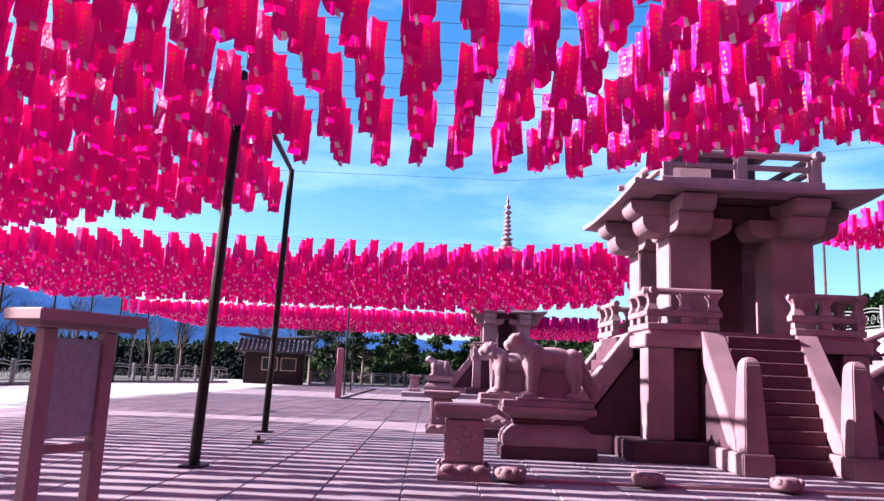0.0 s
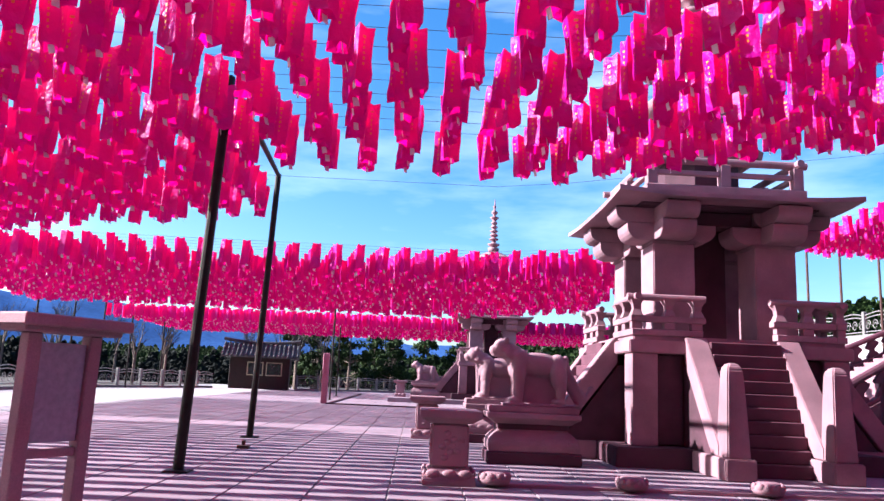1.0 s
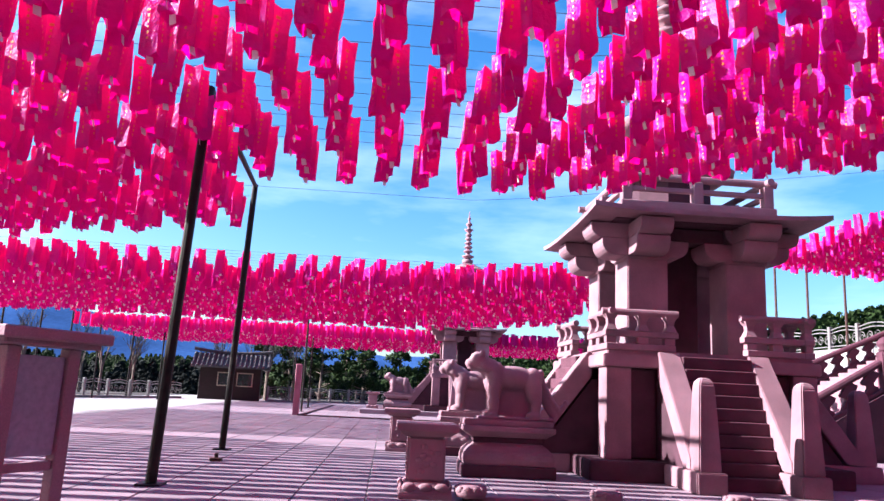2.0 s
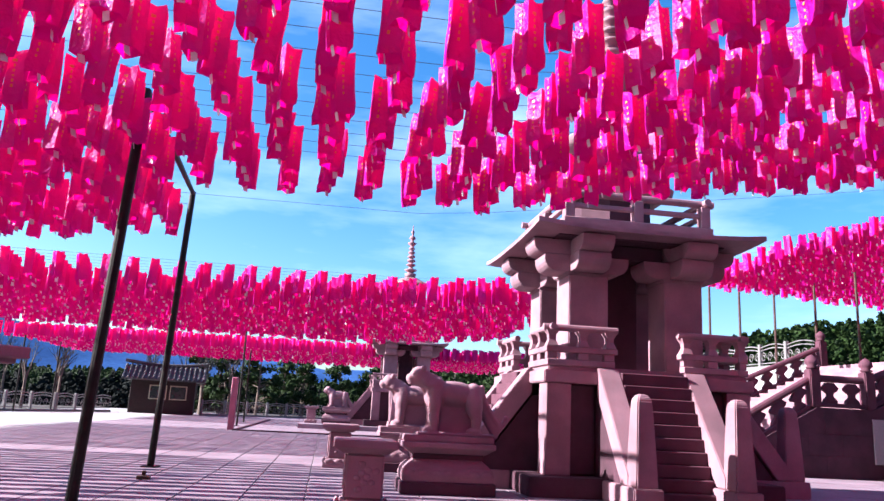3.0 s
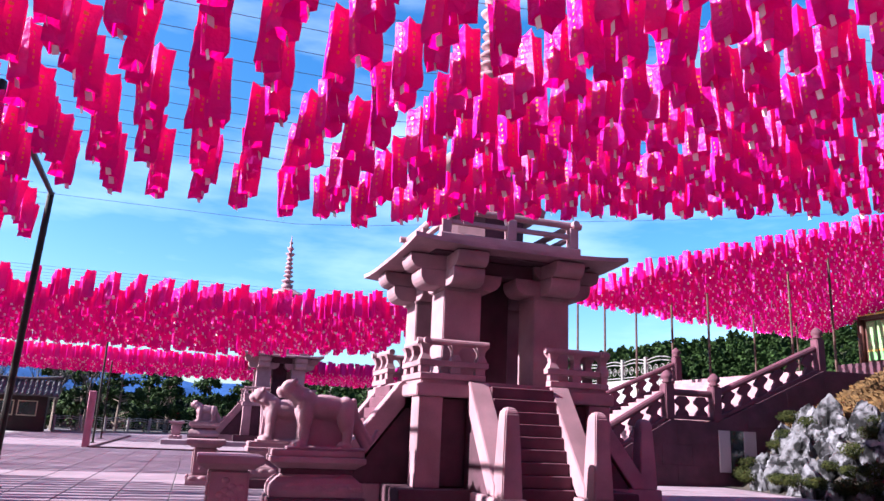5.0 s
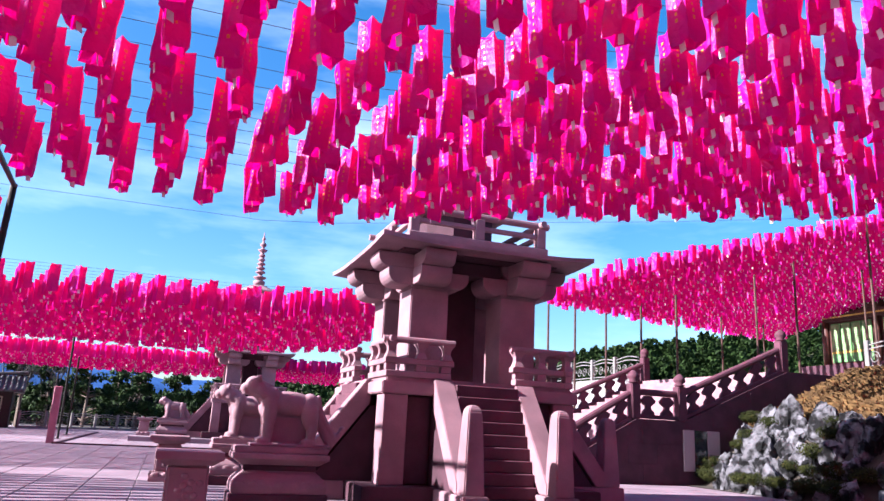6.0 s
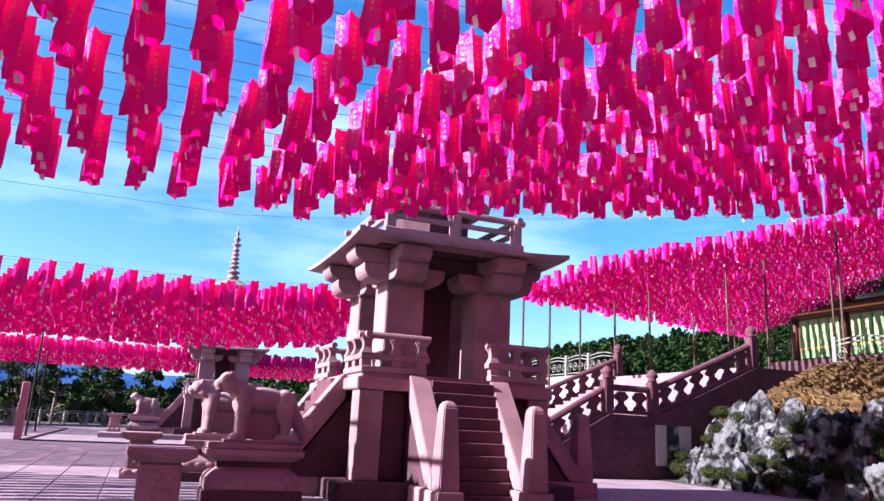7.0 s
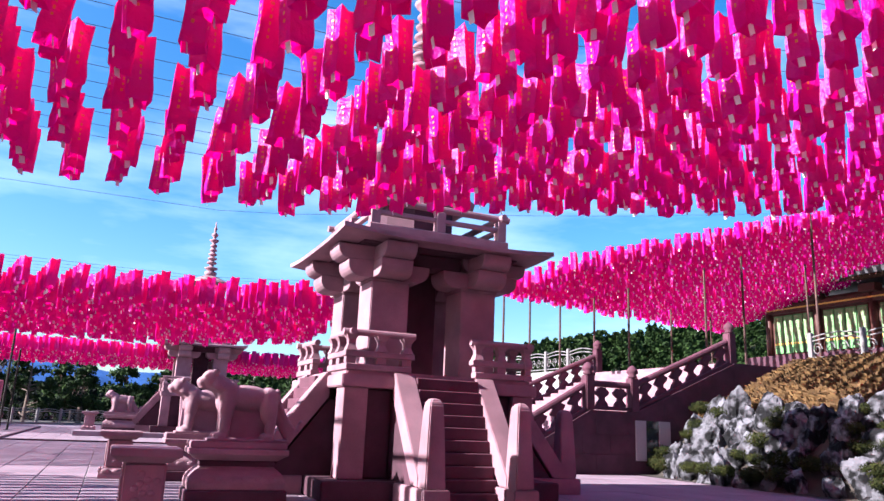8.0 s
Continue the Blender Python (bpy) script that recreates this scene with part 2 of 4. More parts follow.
def stair(parent, k):
    """One steep flight with its cheek slabs and two tapering posts, on side k."""
    s = part("stair", boxes((-0.635, 0.635, -3.18, -1.9, 0.0, 0.22), w=0.015), GRANITE_DIM, parent)
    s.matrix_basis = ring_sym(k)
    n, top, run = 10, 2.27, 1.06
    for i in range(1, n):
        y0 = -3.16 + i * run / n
        part("step", boxes((-0.64, 0.64, y0, -1.8 + 0.002 * i, 0.22 * i + 0.004, 0.22 * (i + 1)), w=0.014), GRANITE_DIM, s)
    for side in (-1, 1):
        bm = bmesh.new()
        a, b = (0.645, 1.035) if side > 0 else (-1.035, -0.645)
        prism(bm, [(-3.40, 0.34), (-3.40, 0.52), (-2.06, 2.27), (-1.98, 2.27), (-1.98, 1.80), (-3.10, 0.34)], a, b, "x")
        part("cheek_slab", bevel(bm, 0.015, 2), GRANITE, s)
        bm = boxes((a - 0.05, b + 0.05, -3.78, -2.39, 0.0, 0.33), w=0.02, seg=2)
        part("cheek_base", bm, GRANITE, s)
        c = side * 0.84
        bm = bmesh.new()
        rows = [(0.215, 0.331), (0.20, 0.7), (0.175, 1.2), (0.155, 1.55), (0.145, 1.68), (0.115, 1.755), (0.065, 1.79)]
        rings = []
        for r, z in rows:
            rings.append([bm.verts.new((c + sx * r * 0.86, -3.50 + sy * r, z)) for sx, sy in ((-1, -1), (1, -1), (1, 1), (-1, 1))])
        for p, q in zip(rings, rings[1:]):
            for j in range(4):
                bm.faces.new((p[j], p[(j + 1) % 4], q[(j + 1) % 4], q[j]))
        bm.faces.new(rings[-1])
        bm.faces.new(rings[0][::-1])
        bevel(bm, 0.02, 2)
        part("newel_post", bm, GRANITE, s)
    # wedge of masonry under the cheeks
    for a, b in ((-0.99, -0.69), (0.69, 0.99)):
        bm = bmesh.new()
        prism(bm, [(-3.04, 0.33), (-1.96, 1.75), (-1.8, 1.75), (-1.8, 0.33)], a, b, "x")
        part("side_wall", bm, GRANITE_SHADED, s)


def baluster(bm, x, y, z0, z1):
    lathe(bm, [(0.055, z0), (0.075, z0 + 0.04), (0.05, z0 + 0.16), (0.06, z1 - 0.16), (0.095, z1 - 0.03), (0.095, z1)], 8, x, y)


def corner_rail(parent, k):
    """The L-shaped stone railing on one corner of the platform."""
    m = ring_sym(k)
    a, i = 1.88, 0.68
    rail = part("railing", boxes((-a - 0.10, -i, -a - 0.10, -a + 0.10, 2.285, 2.40), (-a - 0.10, -a + 0.10, -a + 0.102, -i, 2.285, 2.40), w=0.01), GRANITE, parent)
    rail.matrix_basis = m
    for u in (-a, -1.28, -i - 0.1):
        part("foot_block", boxes((u - 0.10, u + 0.10, -a - 0.07, -a + 0.07, 2.402, 2.53), w=0.01), GRANITE, rail)
        if u > -a:
            part("foot_block", boxes((-a - 0.07, -a + 0.07, u - 0.10, u + 0.10, 2.402, 2.53), w=0.01), GRANITE, rail)
    part("middle_rail", boxes((-a - 0.12, -i + 0.06, -a - 0.09, -a + 0.09, 2.532, 2.64), (-a - 0.09, -a + 0.09, -a + 0.092, -i + 0.06, 2.532, 2.64), w=0.012), GRANITE, rail)
    for u, v in ((-a, -a), (-1.28, -a), (-i - 0.08, -a), (-a, -1.28), (-a, -i - 0.08)):
        bm = bmesh.new()
        for r0, r1, z0, z1 in ((0.105, 0.062, 2.642, 2.76), (0.062, 0.07, 2.76, 2.84), (0.07, 0.12, 2.84, 2.93)):
            vs = [bm.verts.new((u + sx * r, v + sy * r, z)) for r, z in ((r0, z0), (r1, z1)) for sx, sy in ((-1, -1), (1, -1), (1, 1), (-1, 1))]
            for j in range(4):
                bm.faces.new((vs[j], vs[(j + 1) % 4], vs[4 + (j + 1) % 4], vs[4 + j]))
            bm.faces.new(vs[3::-1])
            bm.faces.new(vs[4:])
        part("baluster", bm, GRANITE, rail)
    bm = bmesh.new()
    tube(bm, (-a - 0.16, -a, 2.985), (-i + 0.08, -a, 2.985), 0.065, n=10)
    tube(bm, (-a, -a - 0.16, 2.988), (-a, -i + 0.08, 2.988), 0.065, n=10)
    part("hand_rail", bm, GRANITE, rail, smooth=False)


def pagoda(m):
    t = thing("pagoda", "tall many-tiered pale granite pagoda with four steep stairs", "pagoda", m, group="stone pagodas")
    P, A, L, R = 2.38, 1.99, 2.05, 2.285
    # plinth, core and panels take the granite copy with shade in its colour
    part("plinth", boxes((-P, P, -P, P, 0.0, 0.34), w=0.02, seg=2), GRANITE_SHADED, t)
    part("core", boxes((-1.78, 1.78, -1.78, 1.78, 0.342, 1.968), w=0), GRANITE_SHADED, t)
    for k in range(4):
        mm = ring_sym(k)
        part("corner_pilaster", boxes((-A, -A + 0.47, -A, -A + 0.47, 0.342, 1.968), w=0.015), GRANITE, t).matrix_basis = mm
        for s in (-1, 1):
            o = part("wall_panel", boxes((s * 1.27 - 0.245, s * 1.27 + 0.245, -1.85, -1.76, 0.37, 1.94), w=0.01), GRANITE_SHADED, t)
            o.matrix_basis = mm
    part("platform_slab", boxes((-L, L, -L, L, 1.97, 2.20), (-L + 0.1, L - 0.1, -L + 0.1, L - 0.1, 2.19, 2.285), w=0.02, seg=2), GRANITE, t)
    for k in range(4):
        stair(t, k)
        corner_rail(t, k)
    # four square piers and a central pier
    for k in range(4):
        part("pier", boxes((-1.39, -0.59, -1.39, -0.59, 2.286, 4.12), (-1.43, -0.55, -1.43, -0.55, 4.11, 4.16), w=0.02, seg=2), GRANITE, t).matrix_basis = ring_sym(k)
    part("central_pier", boxes((-0.42, 0.42, -0.42, 0.42, 2.286, 4.75), w=0.02), GRANITE_SHADED, t)
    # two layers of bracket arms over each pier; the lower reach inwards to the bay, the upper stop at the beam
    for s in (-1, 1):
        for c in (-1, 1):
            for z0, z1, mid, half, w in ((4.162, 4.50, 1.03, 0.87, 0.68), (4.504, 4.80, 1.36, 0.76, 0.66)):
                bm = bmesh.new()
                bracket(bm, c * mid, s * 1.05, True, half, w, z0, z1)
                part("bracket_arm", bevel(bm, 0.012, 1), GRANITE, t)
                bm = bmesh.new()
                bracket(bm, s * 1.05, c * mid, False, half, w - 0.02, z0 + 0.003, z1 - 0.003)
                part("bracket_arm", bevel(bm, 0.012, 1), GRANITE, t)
        part("lintel_beam", boxes((-0.60, 0.60, s * 1.05 - 0.24, s * 1.05 + 0.24, 4.51, 4.79), w=0.02), GRANITE_SHADED, t)
        part("lintel_beam", boxes((s * 1.05 - 0.24, s * 1.05 + 0.24, -0.60, 0.60, 4.51, 4.79), w=0.02), GRANITE_SHADED, t)
    part("ceiling_slab", boxes((-1.72, 1.72, -1.72, 1.72, 4.802, 4.84), w=0.015), GRANITE_SHADED, t)
    # roof slab with slightly raised corners
    bm = bmesh.new()
    N = 12

    def roof_z(u, v, top):
        e = max(abs(u), abs(v))
        lift = 0.09 * (abs(u) * abs(v)) ** 3
        return (4.90 + 0.30 * (1 - e) + lift) if top else (4.82 + 0.03 * (1 - e) + lift * 0.9)
    lay = []
    for top in (True, False):
        lay.append([[bm.verts.new((R * (2 * i / N - 1), R * (2 * j / N - 1), roof_z(2 * i / N - 1, 2 * j / N - 1, top))) for i in range(N + 1)] for j in range(N + 1)])
    for li, g in enumerate(lay):
        for j in range(N):
            for i in range(N):
                q = (g[j][i], g[j][i + 1], g[j + 1][i + 1], g[j + 1][i])
                bm.faces.new(q if li == 0 else q[::-1])
    edge = [(0, i) for i in range(N)] + [(j, N) for j in range(N)] + [(N, N - i) for i in range(N)] + [(N - j, 0) for j in range(N)]
    for e in range(len(edge)):
        (j0, i0), (j1, i1) = edge[e], edge[(e + 1) % len(edge)]
        bm.faces.new((lay[1][j0][i0], lay[1][j1][i1], lay[0][j1][i1], lay[0][j0][i0]))
    part("roof_slab", bm, GRANITE, t)
    # square upper railing
    a = 1.44
    up = part("upper_railing", boxes((-a - 0.14, a + 0.14, -a - 0.14, a + 0.14, 4.98, 5.25), w=0.02), GRANITE, t)
    for k in range(4):
        mm = ring_sym(k)
        for u in (-a, 0.0):
            part("post", boxes((u - 0.10, u + 0.10, -a - 0.10, -a + 0.10, 5.253, 5.70), w=0.012), GRANITE, up).matrix_basis = mm
        bm = boxes((-a + 0.103, -0.103, -a - 0.06, -a + 0.06, 5.47, 5.56), (0.103, a - 0.103, -a - 0.06, -a + 0.06, 5.47, 5.56), w=0.01)
        part("middle_rail", bm, GRANITE, up).matrix_basis = mm
        bm = bmesh.new()
        tube(bm, (-a - 0.2, -a, 5.77 + 0.004 * (k % 2)), (a + 0.2, -a, 5.77 + 0.004 * (k % 2)), 0.075, n=10)
        part("hand_rail", bm, GRANITE, up).matrix_basis = mm
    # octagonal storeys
    part("octagon_body", lathe(bmesh.new(), [(0.85, 5.2), (0.85, 6.05)], 8, turn=math.pi / 8), GRANITE_SHADED, t)
    part("octagon_slab", lathe(bmesh.new(), [(1.0, 6.051), (1.32, 6.16), (1.36, 6.32), (1.30, 6.36)], 8, turn=math.pi / 8), GRANITE, t)
    oct_rail = part("octagon_railing", lathe(bmesh.new(), [(1.22, 6.361), (1.22, 6.44), (1.08, 6.44)], 8, turn=math.pi / 8), GRANITE, t)
    for k in range(8):
        c, s = math.cos(k * math.pi / 4 + math.pi / 8), math.sin(k * math.pi / 4 + math.pi / 8)
        c2, s2 = math.cos((k + 1) * math.pi / 4 + math.pi / 8), math.sin((k + 1) * math.pi / 4 + math.pi / 8)
        bm = tube(bmesh.new(), (1.15 * c, 1.15 * s, 6.44), (1.15 * c, 1.15 * s, 6.86), 0.055)
        part("post", bm, GRANITE, oct_rail)
        bm = tube(bmesh.new(), (1.15 * c, 1.15 * s, 6.84), (1.15 * c2, 1.15 * s2, 6.84), 0.05)
        tube(bm, (1.15 * c, 1.15 * s, 6.62), (1.15 * c2, 1.15 * s2, 6.62), 0.035)
        part("rail", bm, GRANITE, oct_rail)
        bm = bmesh.new()
        lathe(bm, [(0.09, 6.37), (0.075, 6.7), (0.095, 6.72), (0.075, 6.75), (0.075, 7.1), (0.11, 7.2)], 8, 0.74 * c, 0.74 * s)
        part("bamboo_column", bm, GRANITE, t)
    part("inner_shaft", lathe(bmesh.new(), [(0.45, 6.36), (0.45, 8.3)], 8, turn=math.pi / 8), GRANITE_SHADED, t)
    lo = lathe(bmesh.new(), [(0.7, 7.2), (0.98, 7.3), (1.12, 7.44), (1.08, 7.5), (0.6, 7.52)], 16)
    part("lotus_disc", lo, GRANITE, t, smooth=True)
    for k in range(8):
        c, s = math.cos(k * math.pi / 4), math.sin(k * math.pi / 4)
        bm = bmesh.new()
        lathe(bm, [(0.08, 7.52), (0.06, 7.7), (0.07, 8.0), (0.13, 8.2), (0.15, 8.34)], 8, 0.7 * c, 0.7 * s)
        part("flared_column", bm, GRANITE, t)
    part("octagon_roof", lathe(bmesh.new(), [(0.9, 8.34), (1.42, 8.50), (1.58, 8.60), (1.56, 8.68), (1.0, 8.86), (0.45, 9.12), (0.30, 9.14)], 8, turn=math.pi / 8), GRANITE, t)
    fin = [(0.30, 9.141), (0.34, 9.25), (0.36, 9.4), (0.2, 9.46), (0.2, 9.5), (0.36, 9.58), (0.40, 9.66), (0.2, 9.72), (0.13, 9.78)]
    z = 9.85
    for k in range(5):
        r = 0.31 - 0.025 * k
        fin += [(0.12, z), (r * 0.85, z + 0.07), (r, z + 0.12), (r * 0.85, z + 0.17), (0.12, z + 0.24)]
        z += 0.265
    fin += [(0.10, z), (0.24, z + 0.14), (0.29, z + 0.22), (0.12, z + 0.28), (0.08, z + 0.38), (0.2, z + 0.5), (0.2, z + 0.58), (0.07, z + 0.7), (0.06, z + 0.82), (0.12, z + 0.92), (0.05, z + 1.02), (0.02, z + 1.38)]
    part("finial", lathe(bmesh.new(), fin, 14), GRANITE, t, smooth=True)
    return t


PAG1 = pose(5.754, 14.718, 0)
PLOT = 0.25
PAG2 = pose(4.45, 45.0, PLOT)
p1 = pagoda(PAG1)
copy_thing(p1, PAG2)

# ---- lions ----
def lion_mesh():
    """A standing lion, facing -x, as one carved body on a thin slab."""
    bm = bmesh.new()

    def ball(x, y, z, rx, ry, rz, tilt=0.0):
        mm = Matrix.Translation((x, y, z)) @ Matrix.Rotation(tilt, 4, "Y") @ Matrix.Diagonal((rx, ry, rz, 1))
        bmesh.ops.create_uvsphere(bm, u_segments=18, v_segments=12, radius=1.0, matrix=mm)
    ball(0.04, 0, 0.68, 0.58, 0.22, 0.225, 0.03)     # trunk
    ball(-0.38, 0, 0.68, 0.25, 0.225, 0.29, 0.2)     # chest
    ball(0.46, 0, 0.67, 0.22, 0.215, 0.22)           # haunch
    ball(-0.50, 0, 0.84, 0.21, 0.185, 0.26, -0.45)   # neck
    ball(-0.64, 0, 0.96, 0.195, 0.17, 0.17)          # head
    ball(-0.80, 0, 0.915, 0.12, 0.115, 0.095)        # muzzle
    ball(-0.78, 0, 0.835, 0.09, 0.095, 0.05)         # jaw
    ball(-0.71, 0, 1.02, 0.10, 0.13, 0.06)           # brow
    for s in (-1, 1):
        ball(-0.55, 0.13 * s, 1.09, 0.06, 0.04, 0.065)
        ball(-0.40, 0.15 * s, 0.50, 0.15, 0.10, 0.26)
        ball(-0.41, 0.16 * s, 0.25, 0.12, 0.09, 0.28)
        ball(-0.48, 0.16 * s, 0.06, 0.17, 0.10, 0.07)
        ball(0.46, 0.16 * s, 0.50, 0.19, 0.10, 0.26, -0.15)
        ball(0.52, 0.17 * s, 0.26, 0.115, 0.085, 0.27, 0.1)
        ball(0.46, 0.17 * s, 0.06, 0.17, 0.10, 0.07)
    for v in bm.verts:                                # compact body, head thrust forward
        v.co.x = v.co.x * 0.80 - (0.10 if v.co.z > 0.80 and v.co.x < -0.35 else 0.0)
    for k in range(14):                               # tail, sweeping down and curling up at its tip
        u = k / 13
        ball(0.52 + 0.34 * u ** 1.6, 0, 0.80 - 0.66 * u, 0.055, 0.06, 0.07)
    for k in range(5):
        ball(0.86 + 0.03 * k, 0, 0.15 + 0.04 * k * k / 4, 0.055, 0.055, 0.05)
    for k in range(9):                                # stone left standing between tail and legs
        ball(0.50 + 0.035 * k, 0, 0.52 - 0.052 * k, 0.085, 0.05, 0.16)
    box(bm, -0.28, 0.42, -0.07, 0.07, 0.02, 0.60)
    box(bm, -0.60, 0.74, -0.26, 0.26, -0.022, 0.02)
    return bm


def remeshed(ob, voxel, smooth=4):
    r = ob.modifiers.new("remesh", "REMESH")
    r.mode, r.voxel_size, r.use_smooth_shade = "VOXEL", voxel, True
    s = ob.modifiers.new("smooth", "SMOOTH")
    s.factor, s.iterations = 0.5, smooth


lion = tagged(part("lion_statue", lion_mesh(), GRANITE), "carved pale granite lion standing on a stone pedestal", "statue", "stone lions")
remeshed(lion, 0.017, 3)


def pedestal(m):
    t = thing("lion_pedestal", "stepped granite pedestal with a waisted, carved middle", "pedestal", m, "lion pedestals")
    part("base", boxes((-0.80, 0.80, -0.46, 0.46, 0, 0.20), w=0.015), GRANITE_SHADED, t)
    bm = bmesh.new()
    rows = [(0.0, 0.201), (-0.015, 0.31), (0.02, 0.42), (0.10, 0.50), (0.16, 0.54), (0.16, 0.56)]
    rings = [[bm.verts.new((sx * (0.76 - d), sy * (0.42 - d), z)) for sx, sy in ((-1, -1), (1, -1), (1, 1), (-1, 1))] for d, z in rows]
    for p, q in zip(rings, rings[1:]):
        for j in range(4):
            bm.faces.new((p[j], p[(j + 1) % 4], q[(j + 1) % 4], q[j]))
    bm.faces.new(rings[-1])
    bm.faces.new(rings[0][::-1])
    part("lotus_foot", bevel(bm, 0.02, 2), GRANITE, t)
    for s in (-1, 1):                                   # carved petals round the foot
        for k in range(7):
            b2 = bmesh.new()
            bmesh.ops.create_uvsphere(b2, u_segments=10, v_segments=6, radius=1.0, matrix=Matrix.Translation((-0.645 + 0.215 * k, s * 0.41, 0.32)) @ Matrix.Diagonal((0.112, 0.022, 0.085, 1)))
            part("petal", b2, GRANITE, t, smooth=True)
        for k in range(3):
            b2 = bmesh.new()
            bmesh.ops.create_uvsphere(b2, u_segments=10, v_segments=6, radius=1.0, matrix=Matrix.Translation((s * 0.75, -0.26 + 0.26 * k, 0.32)) @ Matrix.Diagonal((0.022, 0.125, 0.085, 1)))
            part("petal", b2, GRANITE, t, smooth=True)
    part("waist", boxes((-0.61, 0.61, -0.27, 0.27, 0.561, 0.65), w=0.015), GRANITE_SHADED, t)
    bm = bmesh.new()
    rows = [(0.15, 0.651), (0.07, 0.71), (0.0, 0.75), (0.0, 0.84)]
    rings = [[bm.verts.new((sx * (0.79 - d), sy * (0.43 - d), z)) for sx, sy in ((-1, -1), (1, -1), (1, 1), (-1, 1))] for d, z in rows]
    for p, q in zip(rings, rings[1:]):
        for j in range(4):
            bm.faces.new((p[j], p[(j + 1) % 4], q[(j + 1) % 4], q[j]))
    bm.faces.new(rings[-1])
    bm.faces.new(rings[0][::-1])
    part("cornice", bevel(bm, 0.012, 1), GRANITE, t)
    part("top_slab", boxes((-0.77, 0.77, -0.37, 0.37, 0.841, 0.95), w=0.015, seg=2), GRANITE, t)
    return t


def table(m):
    t = thing("offering_table", "small carved granite offering table with a moulded top", "stone table", m, "stone offering tables")
    bm = bmesh.new()
    rows = [(0.0, 0.0), (0.0, 0.07), (0.02, 0.13), (0.07, 0.19), (0.075, 0.21)]
    rings = [[bm.verts.new((sx * (0.345 - d), sy * (0.345 - d), z)) for sx, sy in ((-1, -1), (1, -1), (1, 1), (-1, 1))] for d, z in rows]
    for p, q in zip(rings, rings[1:]):
        for j in range(4):
            bm.faces.new((p[j], p[(j + 1) % 4], q[(j + 1) % 4], q[j]))
    bm.faces.new(rings[-1])
    bm.faces.new(rings[0][::-1])
    part("foot", bevel(bm, 0.015, 2), GRANITE, t)
    for k in range(4):
        for j in range(3):
            b2 = bmesh.new()
            bmesh.ops.create_uvsphere(b2, u_segments=10, v_segments=6, radius=1.0, matrix=Matrix.Translation((-0.21 + 0.21 * j, -0.32, 0.145)) @ Matrix.Diagonal((0.1, 0.035, 0.06, 1)))
            part("petal", b2, GRANITE, t, smooth=True).matrix_basis = ring_sym(k)
    part("shaft", boxes((-0.25, 0.25, -0.25, 0.25, 0.211, 0.78), w=0.03, seg=3), GRANITE, t)
    for k in range(4):                                  # worn relief on each face
        bm = bmesh.new()
        for j in range(9):
            a = j * 2.4
            rr = 0.035 + 0.018 * j
            bmesh.ops.create_uvsphere(bm, u_segments=8, v_segments=6, radius=1.0, matrix=Matrix.Translation((rr * math.cos(a) * 0.9, -0.248, 0.5 + rr * math.sin(a) * 1.1)) @ Matrix.Diagonal((0.05, 0.016, 0.04, 1)))
        tagged(part("carving", bm, GRANITE, t, smooth=True), kind="stuff").matrix_basis = ring_sym(k)
    bm = bmesh.new()
    rows = [(0.12, 0.781), (0.05, 0.83), (0.0, 0.855), (0.0, 0.94), (0.01, 0.95)]
    rings = [[bm.verts.new((sx * (0.405 - d), sy * (0.405 - d), z)) for sx, sy in ((-1, -1), (1, -1), (1, 1), (-1, 1))] for d, z in rows]
    for p, q in zip(rings, rings[1:]):
        for j in range(4):
            bm.faces.new((p[j], p[(j + 1) % 4], q[(j + 1) % 4], q[j]))
    bm.faces.new(rings[-1])
    bm.faces.new(rings[0][::-1])
    part("table_top", bevel(bm, 0.012, 2), GRANITE, t)
    return t


ped = pedestal(pose(1.95, 12.58, 0))
lion.matrix_basis = pose(2.02, 12.58, 0.972)
for x, y, z in ((1.84, 16.6, 0), (0.5, 43.0, PLOT), (0.45, 47.0, PLOT)):
    copy_thing(ped, pose(x, y, z))
    copy_thing(lion, pose(x, y, z + 0.972))
tab = table(pose(0.40, 9.66, 0))
for x, y, z in ((0.22, 16.9, 0), (-0.95, 43.8, PLOT)):
    copy_thing(tab, pose(x, y, z))

# ---- lantern canopies ----
def canopy_z(x):
    """Height of the wires: level over the plaza, rising towards the upper terrace."""
    return 5.32 + 0.15 * max(0.0, x - 2.0) + 0.02 * max(0.0, x - 12.0)


def far_z(x, y):
    """The same for the canopies beyond the gap, which tilt up over the terrace."""
    if x < 8:
        return 5.08 + (0.08 if y < 40 else 0.0) * max(0.0, x - 2.0)
    return max(5.08, 9.7 + 0.18 * (x - y))


def row_z(x, y, row):
    """Height of the wire for a lantern of the near (0), far (1) or added climbing (2) rows."""
    return canopy_z(x) if row == 0 else far_z(x, y) if row == 1 else 2.0 + 0.42 * math.hypot(x, y)


